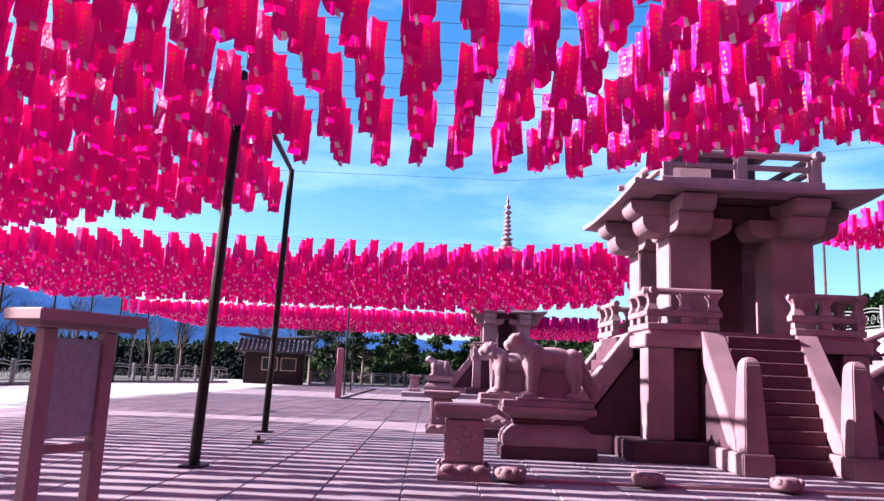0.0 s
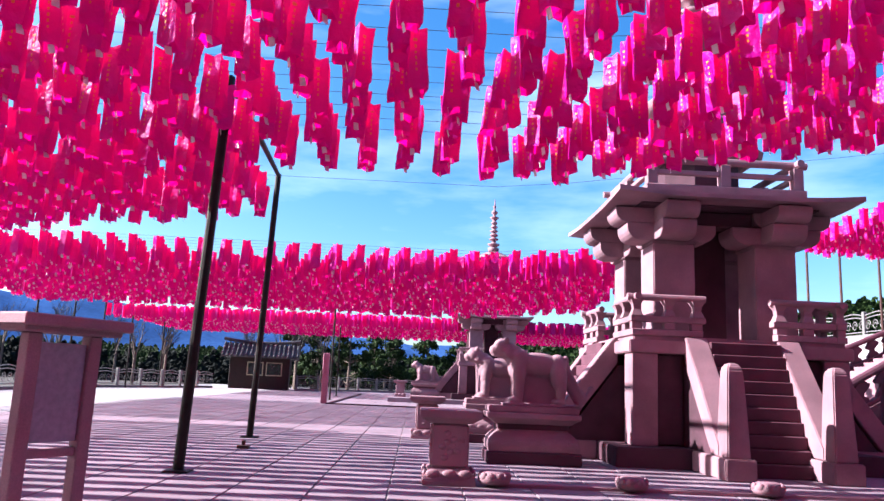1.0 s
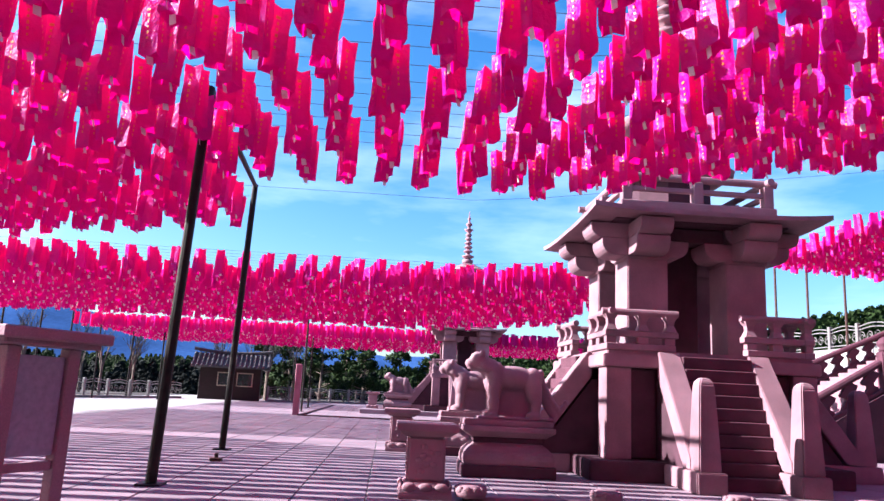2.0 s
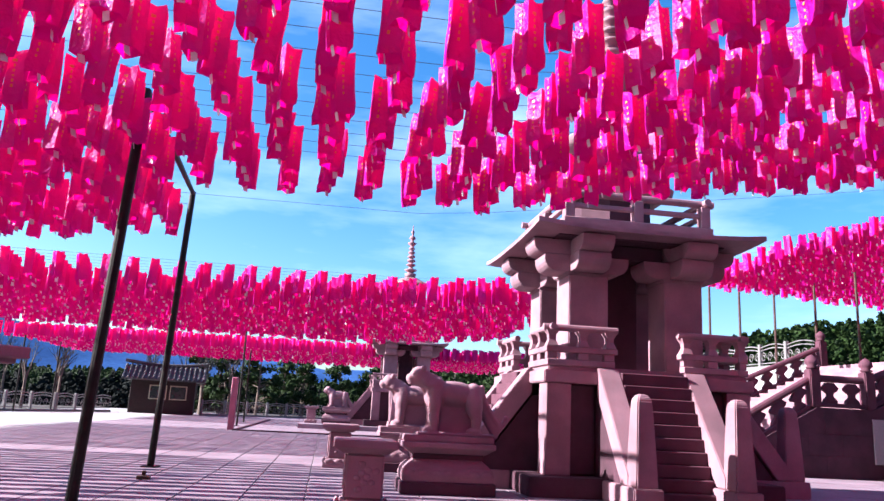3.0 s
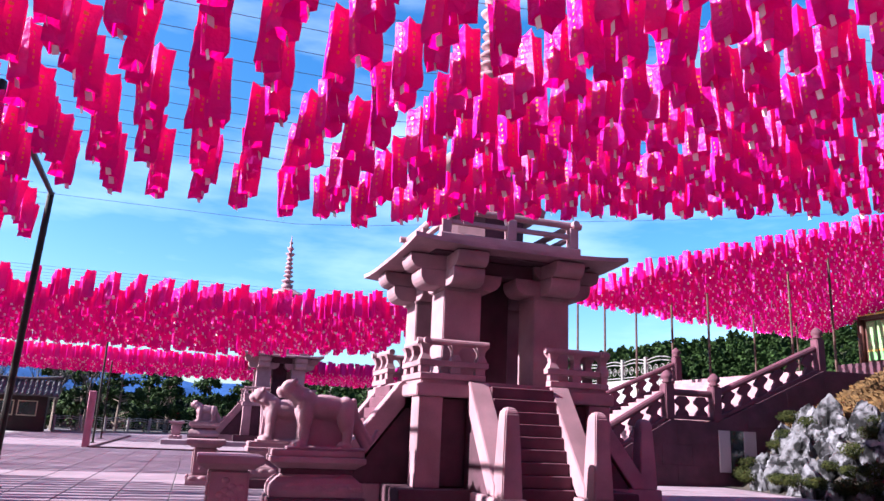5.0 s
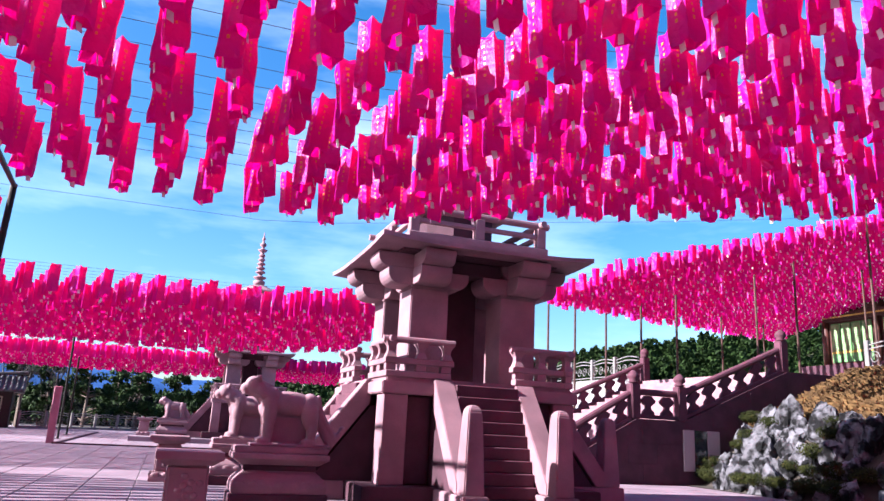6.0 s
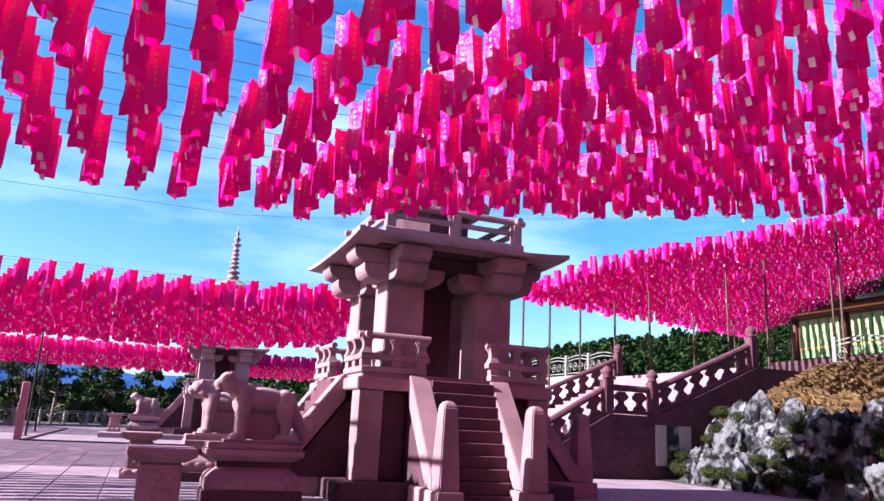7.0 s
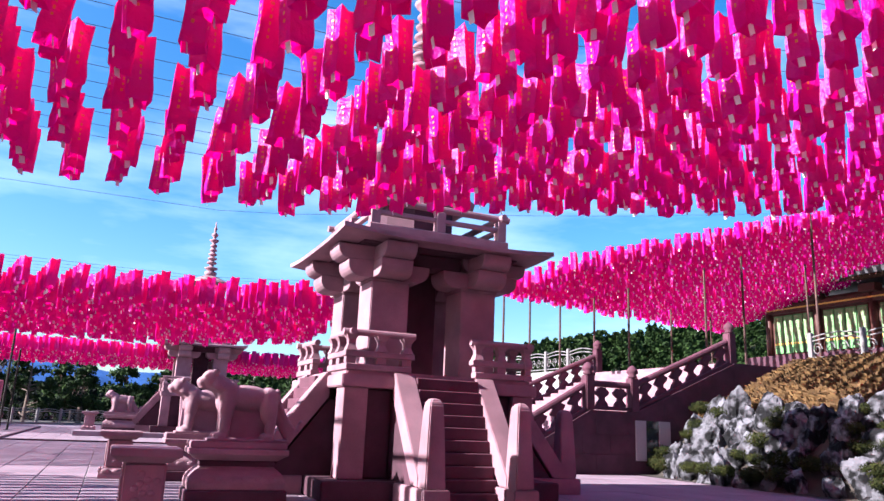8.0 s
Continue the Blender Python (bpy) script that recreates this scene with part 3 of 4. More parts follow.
def lantern_rings(rng):
    """Corner rings of one limp, square fabric tube, 0.7 m long."""
    rings = []
    lean = [rng.uniform(-0.03, 0.03), rng.uniform(-0.03, 0.03)]
    for j, (z, r) in enumerate(((0.0, 0.148), (-0.05, 0.160), (-0.23, 0.152), (-0.41, 0.150), (-0.57, 0.155), (-0.68, 0.150))):
        ring = []
        for k in range(8):
            a = k * math.pi / 4 + math.pi / 4
            rad = 0.92 * r * (1.10 * rng.uniform(0.93, 1.07) if k % 2 == 0 else 0.74 * rng.uniform(0.78, 1.12))
            dz = (0.035 if (k % 2 == 0 and j == 0) else 0.0) + (rng.uniform(-0.035, 0.03) if j == 5 else 0)
            ring.append((rad * math.cos(a) + lean[0] * -z * 2, rad * math.sin(a) + lean[1] * -z * 2, z + dz))
        rings.append(ring)
    return rings


def lantern_geometry(rng):
    """Vertices and faces of the fabric, of the paper slip below it, and of its gold marks."""
    rings = lantern_rings(rng)
    v = [p for ring in rings for p in ring]
    f = [(8 * j + k, 8 * j + (k + 1) % 8, 8 * j + 8 + (k + 1) % 8, 8 * j + 8 + k) for j in range(5) for k in range(8)]
    v += [(0, 0, 0.02)]
    f += [(len(v) - 1, (k + 1) % 8, k) for k in range(8)]
    a, w = rng.uniform(0, 6.28), 0.034
    c, s = math.cos(a) * w, math.sin(a) * w
    ox, oy = rng.uniform(-0.05, 0.05), rng.uniform(-0.05, 0.05)
    tv = [(ox - c, oy - s, -0.65), (ox + c, oy + s, -0.65), (ox + c * 1.05 + 0.02, oy + s, -0.755), (ox - c + 0.02, oy - s, -0.745)]
    tv += [(x + 0.002, y + 0.002, z) for x, y, z in tv]
    tf = [(0, 1, 2, 3), (7, 6, 5, 4), (0, 4, 5, 1), (1, 5, 6, 2), (2, 6, 7, 3), (3, 7, 4, 0)]
    gv, gf = [], []
    for side in (0, 2, 4, 6):
        for row in range(6):
            z = -0.12 - 0.07 * row
            j = 1 if z > -0.23 else (2 if z > -0.41 else 3)
            za, zb = rings[j][side][2], rings[j + 1][side][2]
            u = (z - za) / (zb - za)
            def at(k, e):
                p, q = Vector(rings[j][k % 8]), Vector(rings[j + 1][k % 8])
                return p.lerp(q, e)
            mid, nxt = at(side + 1, u), at(side, u)
            d = (nxt - mid).normalized()
            out = Vector((mid.x, mid.y, 0)).normalized() * 0.004
            for dx in (0.012, 0.036) if row == 0 else (0.02,):
                h, wd = rng.uniform(0.012, 0.02), rng.uniform(0.008, 0.015)
                c0 = mid + d * dx + out
                gf.append(tuple(range(len(gv), len(gv) + 4)))
                gv += [tuple(c0 + d * sx * wd + Vector((0, 0, sz * h))) for sx, sz in ((-1, -1), (1, -1), (1, 1), (-1, 1))]
    return (v, f), (tv, tf), (gv, gf)


def raw(name, vf, material):
    me = bpy.data.meshes.new(name)
    me.from_pydata(vf[0], [], vf[1])
    me.materials.append(material)
    me.update()
    return me


rng = random.Random(7)
variants = [lantern_geometry(rng) for _ in range(10)]
spots = []
y = -33.7
while y < 11.3:                                         # canopy over the near plaza, with unseen rows added behind to block sky
    x = -17.0 + rng.uniform(-0.08, 0.08)
    while x < 24.0:
        spots.append((x, y, 0))
        x += 0.64
    y += 0.51
while y < 19.2:                                         # its longer left part
    x = -17.0 + rng.uniform(-0.08, 0.08)
    while x < -3.2:
        if y < 15.3 + 0.42 * (-3.3 - x):
            spots.append((x, y, 0))
        x += 0.64
    y += 0.51
y = 12.0
while y < 59.5:                                         # canopies beyond the gap
    step = round((y - 20.6) / 0.52)
    x = -19.0 - 0.13 * step if 0 <= step < 5 else -19.0 + rng.uniform(0, 0.6)
    while x < 42.0:
        if (x < 8 and y > 20.4 and (y < 36 or y > 44.5)) or (x >= 8 and y > 24.1 - (0.43 if x > 15.9 else 2.5) * (x - 15.9) and y < 27.3 + 0.55 * (x - 14.7)) or (8 <= x < 13 and y > 44.5):
            spots.append((x, y, 1))
        x += 0.66 if x < 8 else 0.52
    y += 0.52
y = 12.1
while y < 19.6:                                         # rows that climb over the planted bank, added above the fringe to shade it
    x = 9.0 + rng.uniform(0, 0.5)
    while x < 23.0:
        spots.append((x, y, 2))
        x += 0.64
    y += 0.52
near = sorted((s for s in spots if s[2] == 0 and s[1] > 3.4 and -8 < s[0] < 13), key=lambda s: (s[0] - 1.5) ** 2 * 0.5 + (s[1] - 8.0) ** 2)[:300]
near_set = set(near)
meshes = [(raw("lantern_shell", a, LANTERN), raw("paper_slip", b, TAG), raw("gold_mark", c, GOLD)) for a, b, c in variants]


def lantern_pose(s, r):
    x, y, far = s
    z = row_z(x, y, far)
    wind = radians(r.uniform(-4, 5) * (0.5 if far else 1.0))
    return Matrix.Translation((x + r.uniform(-0.07, 0.07), y + r.uniform(-0.03, 0.03), z + r.uniform(-0.03, 0.03))) @ Matrix.Rotation(wind, 4, "Y") @ Matrix.Rotation(radians(r.uniform(-5, 5)), 4, "X") @ Matrix.Rotation(r.uniform(-0.5, 0.5) + (0.35 if r.random() < 0.5 else 0.0), 4, "Z") @ Matrix.Scale(r.uniform(0.94, 1.06), 4)


acc = [[[], [], 0] for _ in range(2)]
for s in spots:
    m = lantern_pose(s, rng)
    i = rng.randrange(10)
    if s in near_set:
        t = thing("lantern", "magenta fabric lantern hanging from a wire with a white paper slip", "lantern", m, "festival lanterns")
        for nm, me in zip(("shell", "paper_slip", "gold_mark"), meshes[i]):
            o = new(nm, me)
            o.parent = t
            if nm == "gold_mark":
                tagged(o, kind="stuff")
        continue
    rot, loc = np.array(m.to_3x3()), np.array(m.translation)
    for slot, (v, f) in zip(acc, variants[i][:2]):
        slot[0].append(np.array(v) @ rot.T + loc)
        slot[1] += [tuple(k + slot[2] for k in q) for q in f]
        slot[2] += len(v)
for slot, nm, material, lab in ((acc[0], "lantern_rows", LANTERN, "long rows of magenta fabric lanterns hung on wires"), (acc[1], "paper_slips", TAG, "white paper slips hanging below rows of lanterns")):
    me = raw(nm, (np.concatenate(slot[0]).tolist(), slot[1]), material)
    tagged(new(nm, me), lab, "lanterns", kind="stuff")

# wires that carry the rows
def wire_row(name, x0, x1, y, height, low=0.03):
    n = 24
    pts = [(x0 + (x1 - x0) * k / n, y, height(x0 + (x1 - x0) * k / n) + low) for k in range(n + 1)]
    return tagged(part(name, sweep(bmesh.new(), pts, 0.004, 4), WIRE), "thin dark steel wire carrying a row of lanterns", "wire", "lantern wires")


for y, far in sorted({(s[1], s[2]) for s in spots}):
    xs = sorted(s[0] for s in spots if s[1] == y and s[2] == far)
    start = xs[0]
    for a, b in zip(xs, xs[1:] + [1e6]):
        if b - a > 1.5 or (far == 1 and a < 8 <= b):
            wire_row("wire", start - 0.2, min(a + 0.2, 7.99) if a < 8 and far else a + 0.2, y, lambda x: row_z(x, y, far))
            start = b
wire_row("wire", -17.3, 20.3, 15.2, canopy_z, 0.25)

# ---- poles ----
def pole(x, y, z0, z1, lean=(0, 0), r=0.055, material=IRON, arm=None):
    t = thing("lantern_pole", "dark round steel pole holding up the lantern wires", "pole", pose(x, y, z0), "lantern poles")
    bm = tube(bmesh.new(), (0, 0, 0.03), (lean[0], lean[1], z1 - z0), r, r * 0.9, 12)
    part("shaft", bm, material, t)
    bm = boxes((-0.16, 0.16, -0.16, 0.16, -0.01, 0.025), w=0.004)
    part("base_plate", bm, material, t)
    if arm:
        bm = tube(bmesh.new(), (lean[0], lean[1], z1 - z0 - 0.03), arm, r * 0.85, r * 0.6, 10)
        part("arm", bm, material, t)
    return t


pole(-3.14, 9.69, 0, 5.5, (0.18, 0.0), 0.075, arm=(-0.14, 5.5, 5.56))
pole(-3.43, 15.2, 0, 5.6, (0.14, 0.0), 0.07)
for x, y in ((-18.3, 30.8), (-19.0, 36.6), (-19.0, 40.6), (-19.0, 44.5), (-18.3, 47.1), (-17.3, 50.2), (-4.65, 40.0), (-5.1, 47.6), (-15.2, 50.0)):
    pole(x, y, 0, far_z(x, y) + 0.04)
for x, y, z in ((16.2, 29.6, 0.0), (17.5, 29.4, 0.0), (19.5, 29.9, 0.0), (20.8, 28.9, 4.1), (21.6, 27.3, 3.95), (24.2, 25.1, 4.09), (25.7, 24.3, 4.09), (26.0, 20.7, 4.09), (29.1, 33.0, 4.1), (31.4, 25.6, 4.09), (35.0, 36.0, 4.1)):
    pole(x, y, z, far_z(x, y) + 0.04, material=RUSTY)

# ---- sign board ----
def sign_board(m):
    t = thing("notice_board", "grey-pink notice board on two posts with a moulded cap", "notice board", m)
    for x in (-0.235, 0.235):
        part("post", boxes((x - 0.05, x + 0.05, -0.05, 0.05, 0, 1.53), w=0.008), GRANITE, t)
    part("panel", boxes((-0.182, 0.182, -0.02, 0.02, 0.80, 1.47), w=0.004), BOARD, t)
    part("rail", boxes((-0.182, 0.182, -0.025, 0.025, 0.70, 0.76), w=0.004), GRANITE, t)
    bm = boxes((-0.38, 0.38, -0.14, 0.14, 1.532, 1.58), (-0.43, 0.43, -0.2, 0.2, 1.57, 1.65), w=0.01)
    part("cap", bm, GRANITE, t)
    return t


sign_board(pose(-2.56, 4.86, 0, 0, 0, 62))

# ---- right side: wall, stairs, terrace, rocks ----
bm = bmesh.new()
prism(bm, [(11.0, 0.0), (11.0, 0.25), (14.2, 2.02), (16.05, 2.02), (20.5, 3.95), (24.0, 3.98), (24.0, 0.0)], 19.85, 20.25, "y")
wall_front = tagged(part("wall_stair_front", bm, GRANITE_SHADED), "stair side wall of large granite blocks", "wall", kind="structure")


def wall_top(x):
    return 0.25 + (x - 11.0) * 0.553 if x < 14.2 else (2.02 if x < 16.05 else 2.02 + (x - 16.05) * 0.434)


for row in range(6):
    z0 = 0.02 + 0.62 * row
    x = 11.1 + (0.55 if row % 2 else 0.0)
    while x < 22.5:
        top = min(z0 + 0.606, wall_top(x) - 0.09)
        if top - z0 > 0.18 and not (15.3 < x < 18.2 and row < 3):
            part("block", boxes((x, x + 1.086, 19.838, 19.849, z0, top), w=0.003), GRANITE_SHADED, wall_front)
        x += 1.1
bm = bmesh.new()
prism(bm, [(11.0, 0.0), (11.0, 0.25), (14.2, 2.02), (16.05, 2.02), (20.5, 3.95), (24.0, 3.98), (24.0, 0.0)], 28.0, 28.4, "y")
tagged(part("wall_stair_back", bm, GRANITE_SHADED), "far side wall of the broad stair", "wall", kind="structure")
st = thing("stairs", "broad granite stair climbing to the upper terrace", "stairs", kind="structure")
for k in range(22):
    z = 0.18 * k
    x = 11.2 + 0.285 * k if k < 11 else 16.2 + 0.40 * (k - 11)
    part("step", boxes((x, 24.0, 20.252, 27.998, z + 0.002, z + 0.18), w=0.01), GRANITE, st)
tagged(part("terrace", boxes((20.6, 120, 28.41, 140, -0.05, TERRACE), (24.01, 120, 19.9, 28.4, -0.05, TERRACE - 0.004), (23.5, 120, -40, 19.84, -0.05, TERRACE), w=0), CONCRETE), "raised upper terrace of the temple", "terrace", kind="structure")


def balustrade(x0, z0, x1, z1, y, mid_posts=0):
    t = thing("balustrade", "carved granite balustrade with round posts and lotus balusters", "balustrade", pose(0, 0, 0), "stair balustrades")
    slope = (z1 - z0) / (x1 - x0)
    bm = bmesh.new()
    h = 0.09
    prism(bm, [(x0, z0 + 0.02), (x0, z0 + 0.14), (x1, z1 + 0.14), (x1, z1 + 0.02)], y - 0.13, y + 0.13, "y")
    part("bottom_rail", bevel(bm, 0.01, 1), GRANITE_DIM, t)
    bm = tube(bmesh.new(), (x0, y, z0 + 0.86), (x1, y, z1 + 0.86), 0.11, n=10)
    part("top_rail", bm, GRANITE_DIM, t)
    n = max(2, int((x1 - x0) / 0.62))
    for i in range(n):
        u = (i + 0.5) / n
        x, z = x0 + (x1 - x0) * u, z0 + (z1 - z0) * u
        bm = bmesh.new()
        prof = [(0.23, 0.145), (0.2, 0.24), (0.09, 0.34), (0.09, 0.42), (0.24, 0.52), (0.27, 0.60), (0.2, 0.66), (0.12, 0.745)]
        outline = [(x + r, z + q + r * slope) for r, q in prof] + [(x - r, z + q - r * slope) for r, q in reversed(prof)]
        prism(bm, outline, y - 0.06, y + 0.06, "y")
        part("baluster", bm, GRANITE_DIM, t)
    return t


def round_post(x, y, z):
    t = thing("balustrade_post", "granite balustrade post with a lotus bud finial", "post", pose(x, y, z), "balustrade posts")
    part("shaft", boxes((-0.17, 0.17, -0.17, 0.17, 0, 1.12), w=0.03, seg=2), GRANITE_DIM, t)
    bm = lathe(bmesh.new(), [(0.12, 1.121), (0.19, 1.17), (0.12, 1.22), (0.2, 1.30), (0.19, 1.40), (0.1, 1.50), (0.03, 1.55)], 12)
    part("finial", bm, GRANITE_DIM, t, smooth=True)


for y in (20.05, 28.2):
    balustrade(11.35, 0.42, 14.05, 1.95, y)
    balustrade(14.4, 2.02, 15.85, 2.02, y)
    balustrade(16.2, 2.10, 20.3, 3.86, y)
    for x, z in ((11.2, 0.3), (14.22, 2.02), (16.03, 2.02), (20.47, 3.93)):
        round_post(x, y, z)

bm = boxes((15.95, 16.38, 19.80, 19.848, 0.45, 1.75), w=0.01)
tagged(part("wall_hatch", bm, CONCRETE), "pale metal hatch on the granite stair wall", "hatch")
bm = boxes((16.92, 17.4, 19.80, 19.848, 0.45, 1.75), w=0.01)
tagged(part("wall_hatch", bm, CONCRETE), "pale metal hatch on the granite stair wall", "hatch")
bm = boxes((16.40, 16.90, 19.82, 19.848, 0.3, 1.75), w=0)
tagged(part("door_1", bm, GLASS), "dark doorway in the granite stair wall", "door", kind="structure")

# planted bank
def bank_z(x, y):
    e = max(0.0, x - 16.4 - 0.35 * math.sin(y * 0.7))
    return min(TERRACE + 0.05, 0.02 + (e * 1.1 if e < 1.8 else 1.98 + (e - 1.8) * 0.46)) + 0.05 * noise.noise((x, y, 0))


sheet("bank", 18.4, 24.4, -20, 19.84, 30, 120, bank_z, DRYGRASS, "sloping bank of dry brown winter grass", "bank")
sheet("rock_bed", 15.9, 18.4, -20, 19.84, 14, 120, bank_z, SOIL, "dark soil between the garden rocks", "bank")

rr = random.Random(3)
gv, gf = [], []
for _ in range(9000):                                   # tufts of dry grass
    x, y = rr.uniform(18.3, 23.4), rr.uniform(4, 19.7)
    z = bank_z(x, y)
    a, h = rr.uniform(0, 3.14), rr.uniform(0.06, 0.16)
    c, s = math.cos(a) * 0.05, math.sin(a) * 0.05
    k = len(gv)
    gv += [(x - c, y - s, z - 0.02), (x + c, y + s, z - 0.02), (x + c * 1.6 - 0.05, y + s * 1.6, z + h), (x - c * 1.4 - 0.05, y - s * 1.4, z + h * 0.8)]
    gf.append((k, k + 1, k + 2, k + 3))
tagged(new("bank_grass", raw("bank_grass", (gv, gf), DRYGRASS)), "tufts of dry brown grass on the bank", "grass", kind="stuff")


def rock_mesh(seed):
    """A craggy upright boulder: the hull of scattered points, broken up by ridged noise."""
    r = random.Random(100 + seed)
    bm = bmesh.new()
    for _ in range(26):
        d = Vector((r.gauss(0, 1), r.gauss(0, 1), r.gauss(0, 1))).normalized()
        bm.verts.new((d.x * 0.85, d.y * 0.9, d.z * r.uniform(0.8, 1.25)))
    res = bmesh.ops.convex_hull(bm, input=bm.verts[:])
    bmesh.ops.delete(bm, geom=[g for g in res["geom_interior"] if isinstance(g, bmesh.types.BMVert)], context="VERTS")
    bmesh.ops.subdivide_edges(bm, edges=bm.edges[:], cuts=3, use_grid_fill=True)
    for v in bm.verts:
        n = v.co.normalized()
        q = Vector((v.co.x * 2.4, v.co.y * 2.4, v.co.z * 1.1)) + Vector((seed * 7.1, 0, 0))
        v.co -= n * (0.34 * abs(noise.noise(q)) + 0.12 * abs(noise.noise(q * 2.7)))
    return bm


rock_kinds = []
for k in range(6):
    ob = part("garden_rock", rock_mesh(k), ROCK)
    tagged(ob, "rugged grey and white garden rock set in the bank", "rock", "garden rocks")
    rock_kinds.append(ob)


def clump(n, spread, leaf, rnd, flat=1.0):
    """Many small leaf blades gathered in an uneven clump."""
    v, f = [], []
    for _ in range(n):
        d = Vector((rnd.gauss(0, 1), rnd.gauss(0, 1), rnd.gauss(0, 1))).normalized()
        c = d * spread * rnd.uniform(0.55, 1.05)
        c.z *= flat
        a = Vector((rnd.gauss(0, 1), rnd.gauss(0, 1), rnd.gauss(0, 1))).normalized() * leaf
        b = a.cross(d).normalized() * leaf * 0.5
        i = len(v)
        v += [tuple(c - a), tuple(c + b), tuple(c + a), tuple(c - b)]
        f.append((i, i + 1, i + 2, i + 3))
    return v, f


shrub_meshes = []
for k in range(3):
    v, f = clump(1800, 0.5, 0.035, rr, 0.5)
    shrub_meshes.append((v, f))
rock_spots = []
for tier in range(5):
    y = 19.4 - 0.15 * tier
    while y > 3.0:
        x = 16.5 + 0.42 * tier + rr.uniform(-0.15, 0.15) + 0.35 * math.sin(y * 0.7)
        rock_spots.append((x, y, rr.uniform(0.36, 0.62)))
        y -= rr.uniform(0.62, 0.95)
first = set()
for x, y, s in rock_spots:
    k = rr.randrange(6)
    m = Matrix.Translation((x, y, bank_z(x, y) + 0.1)) @ Matrix.Rotation(rr.uniform(0, 6.28), 4, "Z") @ Matrix.Rotation(rr.uniform(-0.4, 0.4), 4, "X")
    if k not in first:
        first.add(k)
        rock_kinds[k].matrix_basis = m @ Matrix.Diagonal((s * 0.95, s * 1.15, s * 1.2, 1))
    else:
        o = rock_kinds[k].copy()
        scene.collection.objects.link(o)
        o.matrix_basis = m @ Matrix.Diagonal((s * 0.95, s * 1.15, s * rr.uniform(0.9, 1.5), 1))
    if rr.random() < 0.55:
        me = raw("shrub", shrub_meshes[rr.randrange(3)], BUSH)
        sh = tagged(new("shrub", me), "low clipped dark evergreen shrub among rocks", "shrub", "bank shrubs")
        sh.matrix_basis = Matrix.Translation((x - 0.2, y + rr.uniform(0.3, 0.5), bank_z(x - 0.2, y) + 0.4)) @ Matrix.Rotation(rr.uniform(0, 6), 4, "Z") @ Matrix.Scale(rr.uniform(0.6, 0.9), 4)

# ---- hall on the terrace ----
def hall(m):
    t = thing("temple_hall", "wooden temple hall with green lattice doors and a tiled roof", "temple hall", m)
    part("stone_base", boxes((0, 14, -26, 0, -1.72, 0.9), w=0.02), GRANITE_SHADED, t)
    part("wall", boxes((1.2, 13, -25, -1.0, 0.901, 4.6), w=0), MAROON, t)
    for k in range(7):
        y = -1.2 - 3.9 * k
        if y < -25: break
        part("column", lathe(bmesh.new(), [(0.24, 0.902), (0.22, 4.4)], 14, 1.1, y), MAROON, t, smooth=True)
        part("painted_bracket", boxes((0.55, 1.3, y - 0.55, y + 0.55, 4.401, 4.9), w=0.03), MAROON, t)
        if y - 3.9 > -25.2:
            for j in range(4):
                y0 = y - 0.42 - 0.79 * j
                d = part("door", boxes((1.10, 1.17, y0 - 0.70, y0, 1.15, 3.7), w=0.01), DOORGREEN, t)
                bm = bmesh.new()
                for q in range(1, 7):
                    box(bm, 1.08, 1.098, y0 - 0.1 * q - 0.008, y0 - 0.1 * q + 0.008, 1.9, 3.62)
                for q in range(12):
                    box(bm, 1.079, 1.0975, y0 - 0.66, y0 - 0.04, 1.95 + 0.145 * q, 1.965 + 0.145 * q)
                part("lattice", bm, PLASTER, d)
                part("rail", boxes((1.075, 1.097, y0 - 0.70, y0, 1.72, 1.85), w=0.004), DANCHEONG, d)
    part("beam", boxes((0.9, 1.25, -25.2, -0.8, 3.85, 4.38), w=0.02), MAROON, t)
    part("painted_band", boxes((0.88, 0.898, -25.2, -0.8, 4.05, 4.15), w=0), DANCHEONG, t)
    bm = bmesh.new()
    prism(bm, [(-1.6, 4.95), (-1.7, 5.2), (2.5, 6.2), (7.0, 8.0), (11.5, 6.2), (15.7, 5.2), (15.6, 4.95), (7.0, 5.9)], -27.5, 1.8, "y")
    part("roof", bm, TILE, t)
    bm = bmesh.new()
    for k in range(56):
        y = -27.2 + 0.52 * k
        sweep(bm, [(-1.65, y, 5.22), (2.5, y, 6.25), (7.0, y, 8.05)], 0.1, 6)
    tagged(part("tile_roll_field", bm, TILE, t), kind="stuff")
    bm = bmesh.new()
    for k in range(80):
        y = -27.0 + 0.36 * k
        tube(bm, (-1.5, y, 4.9), (1.2, y, 5.3), 0.07, n=6)
    tagged(part("rafter_row", bm, MAROON, t), kind="stuff")


hall(pose(40.0, 38.0, TERRACE + 1.7))


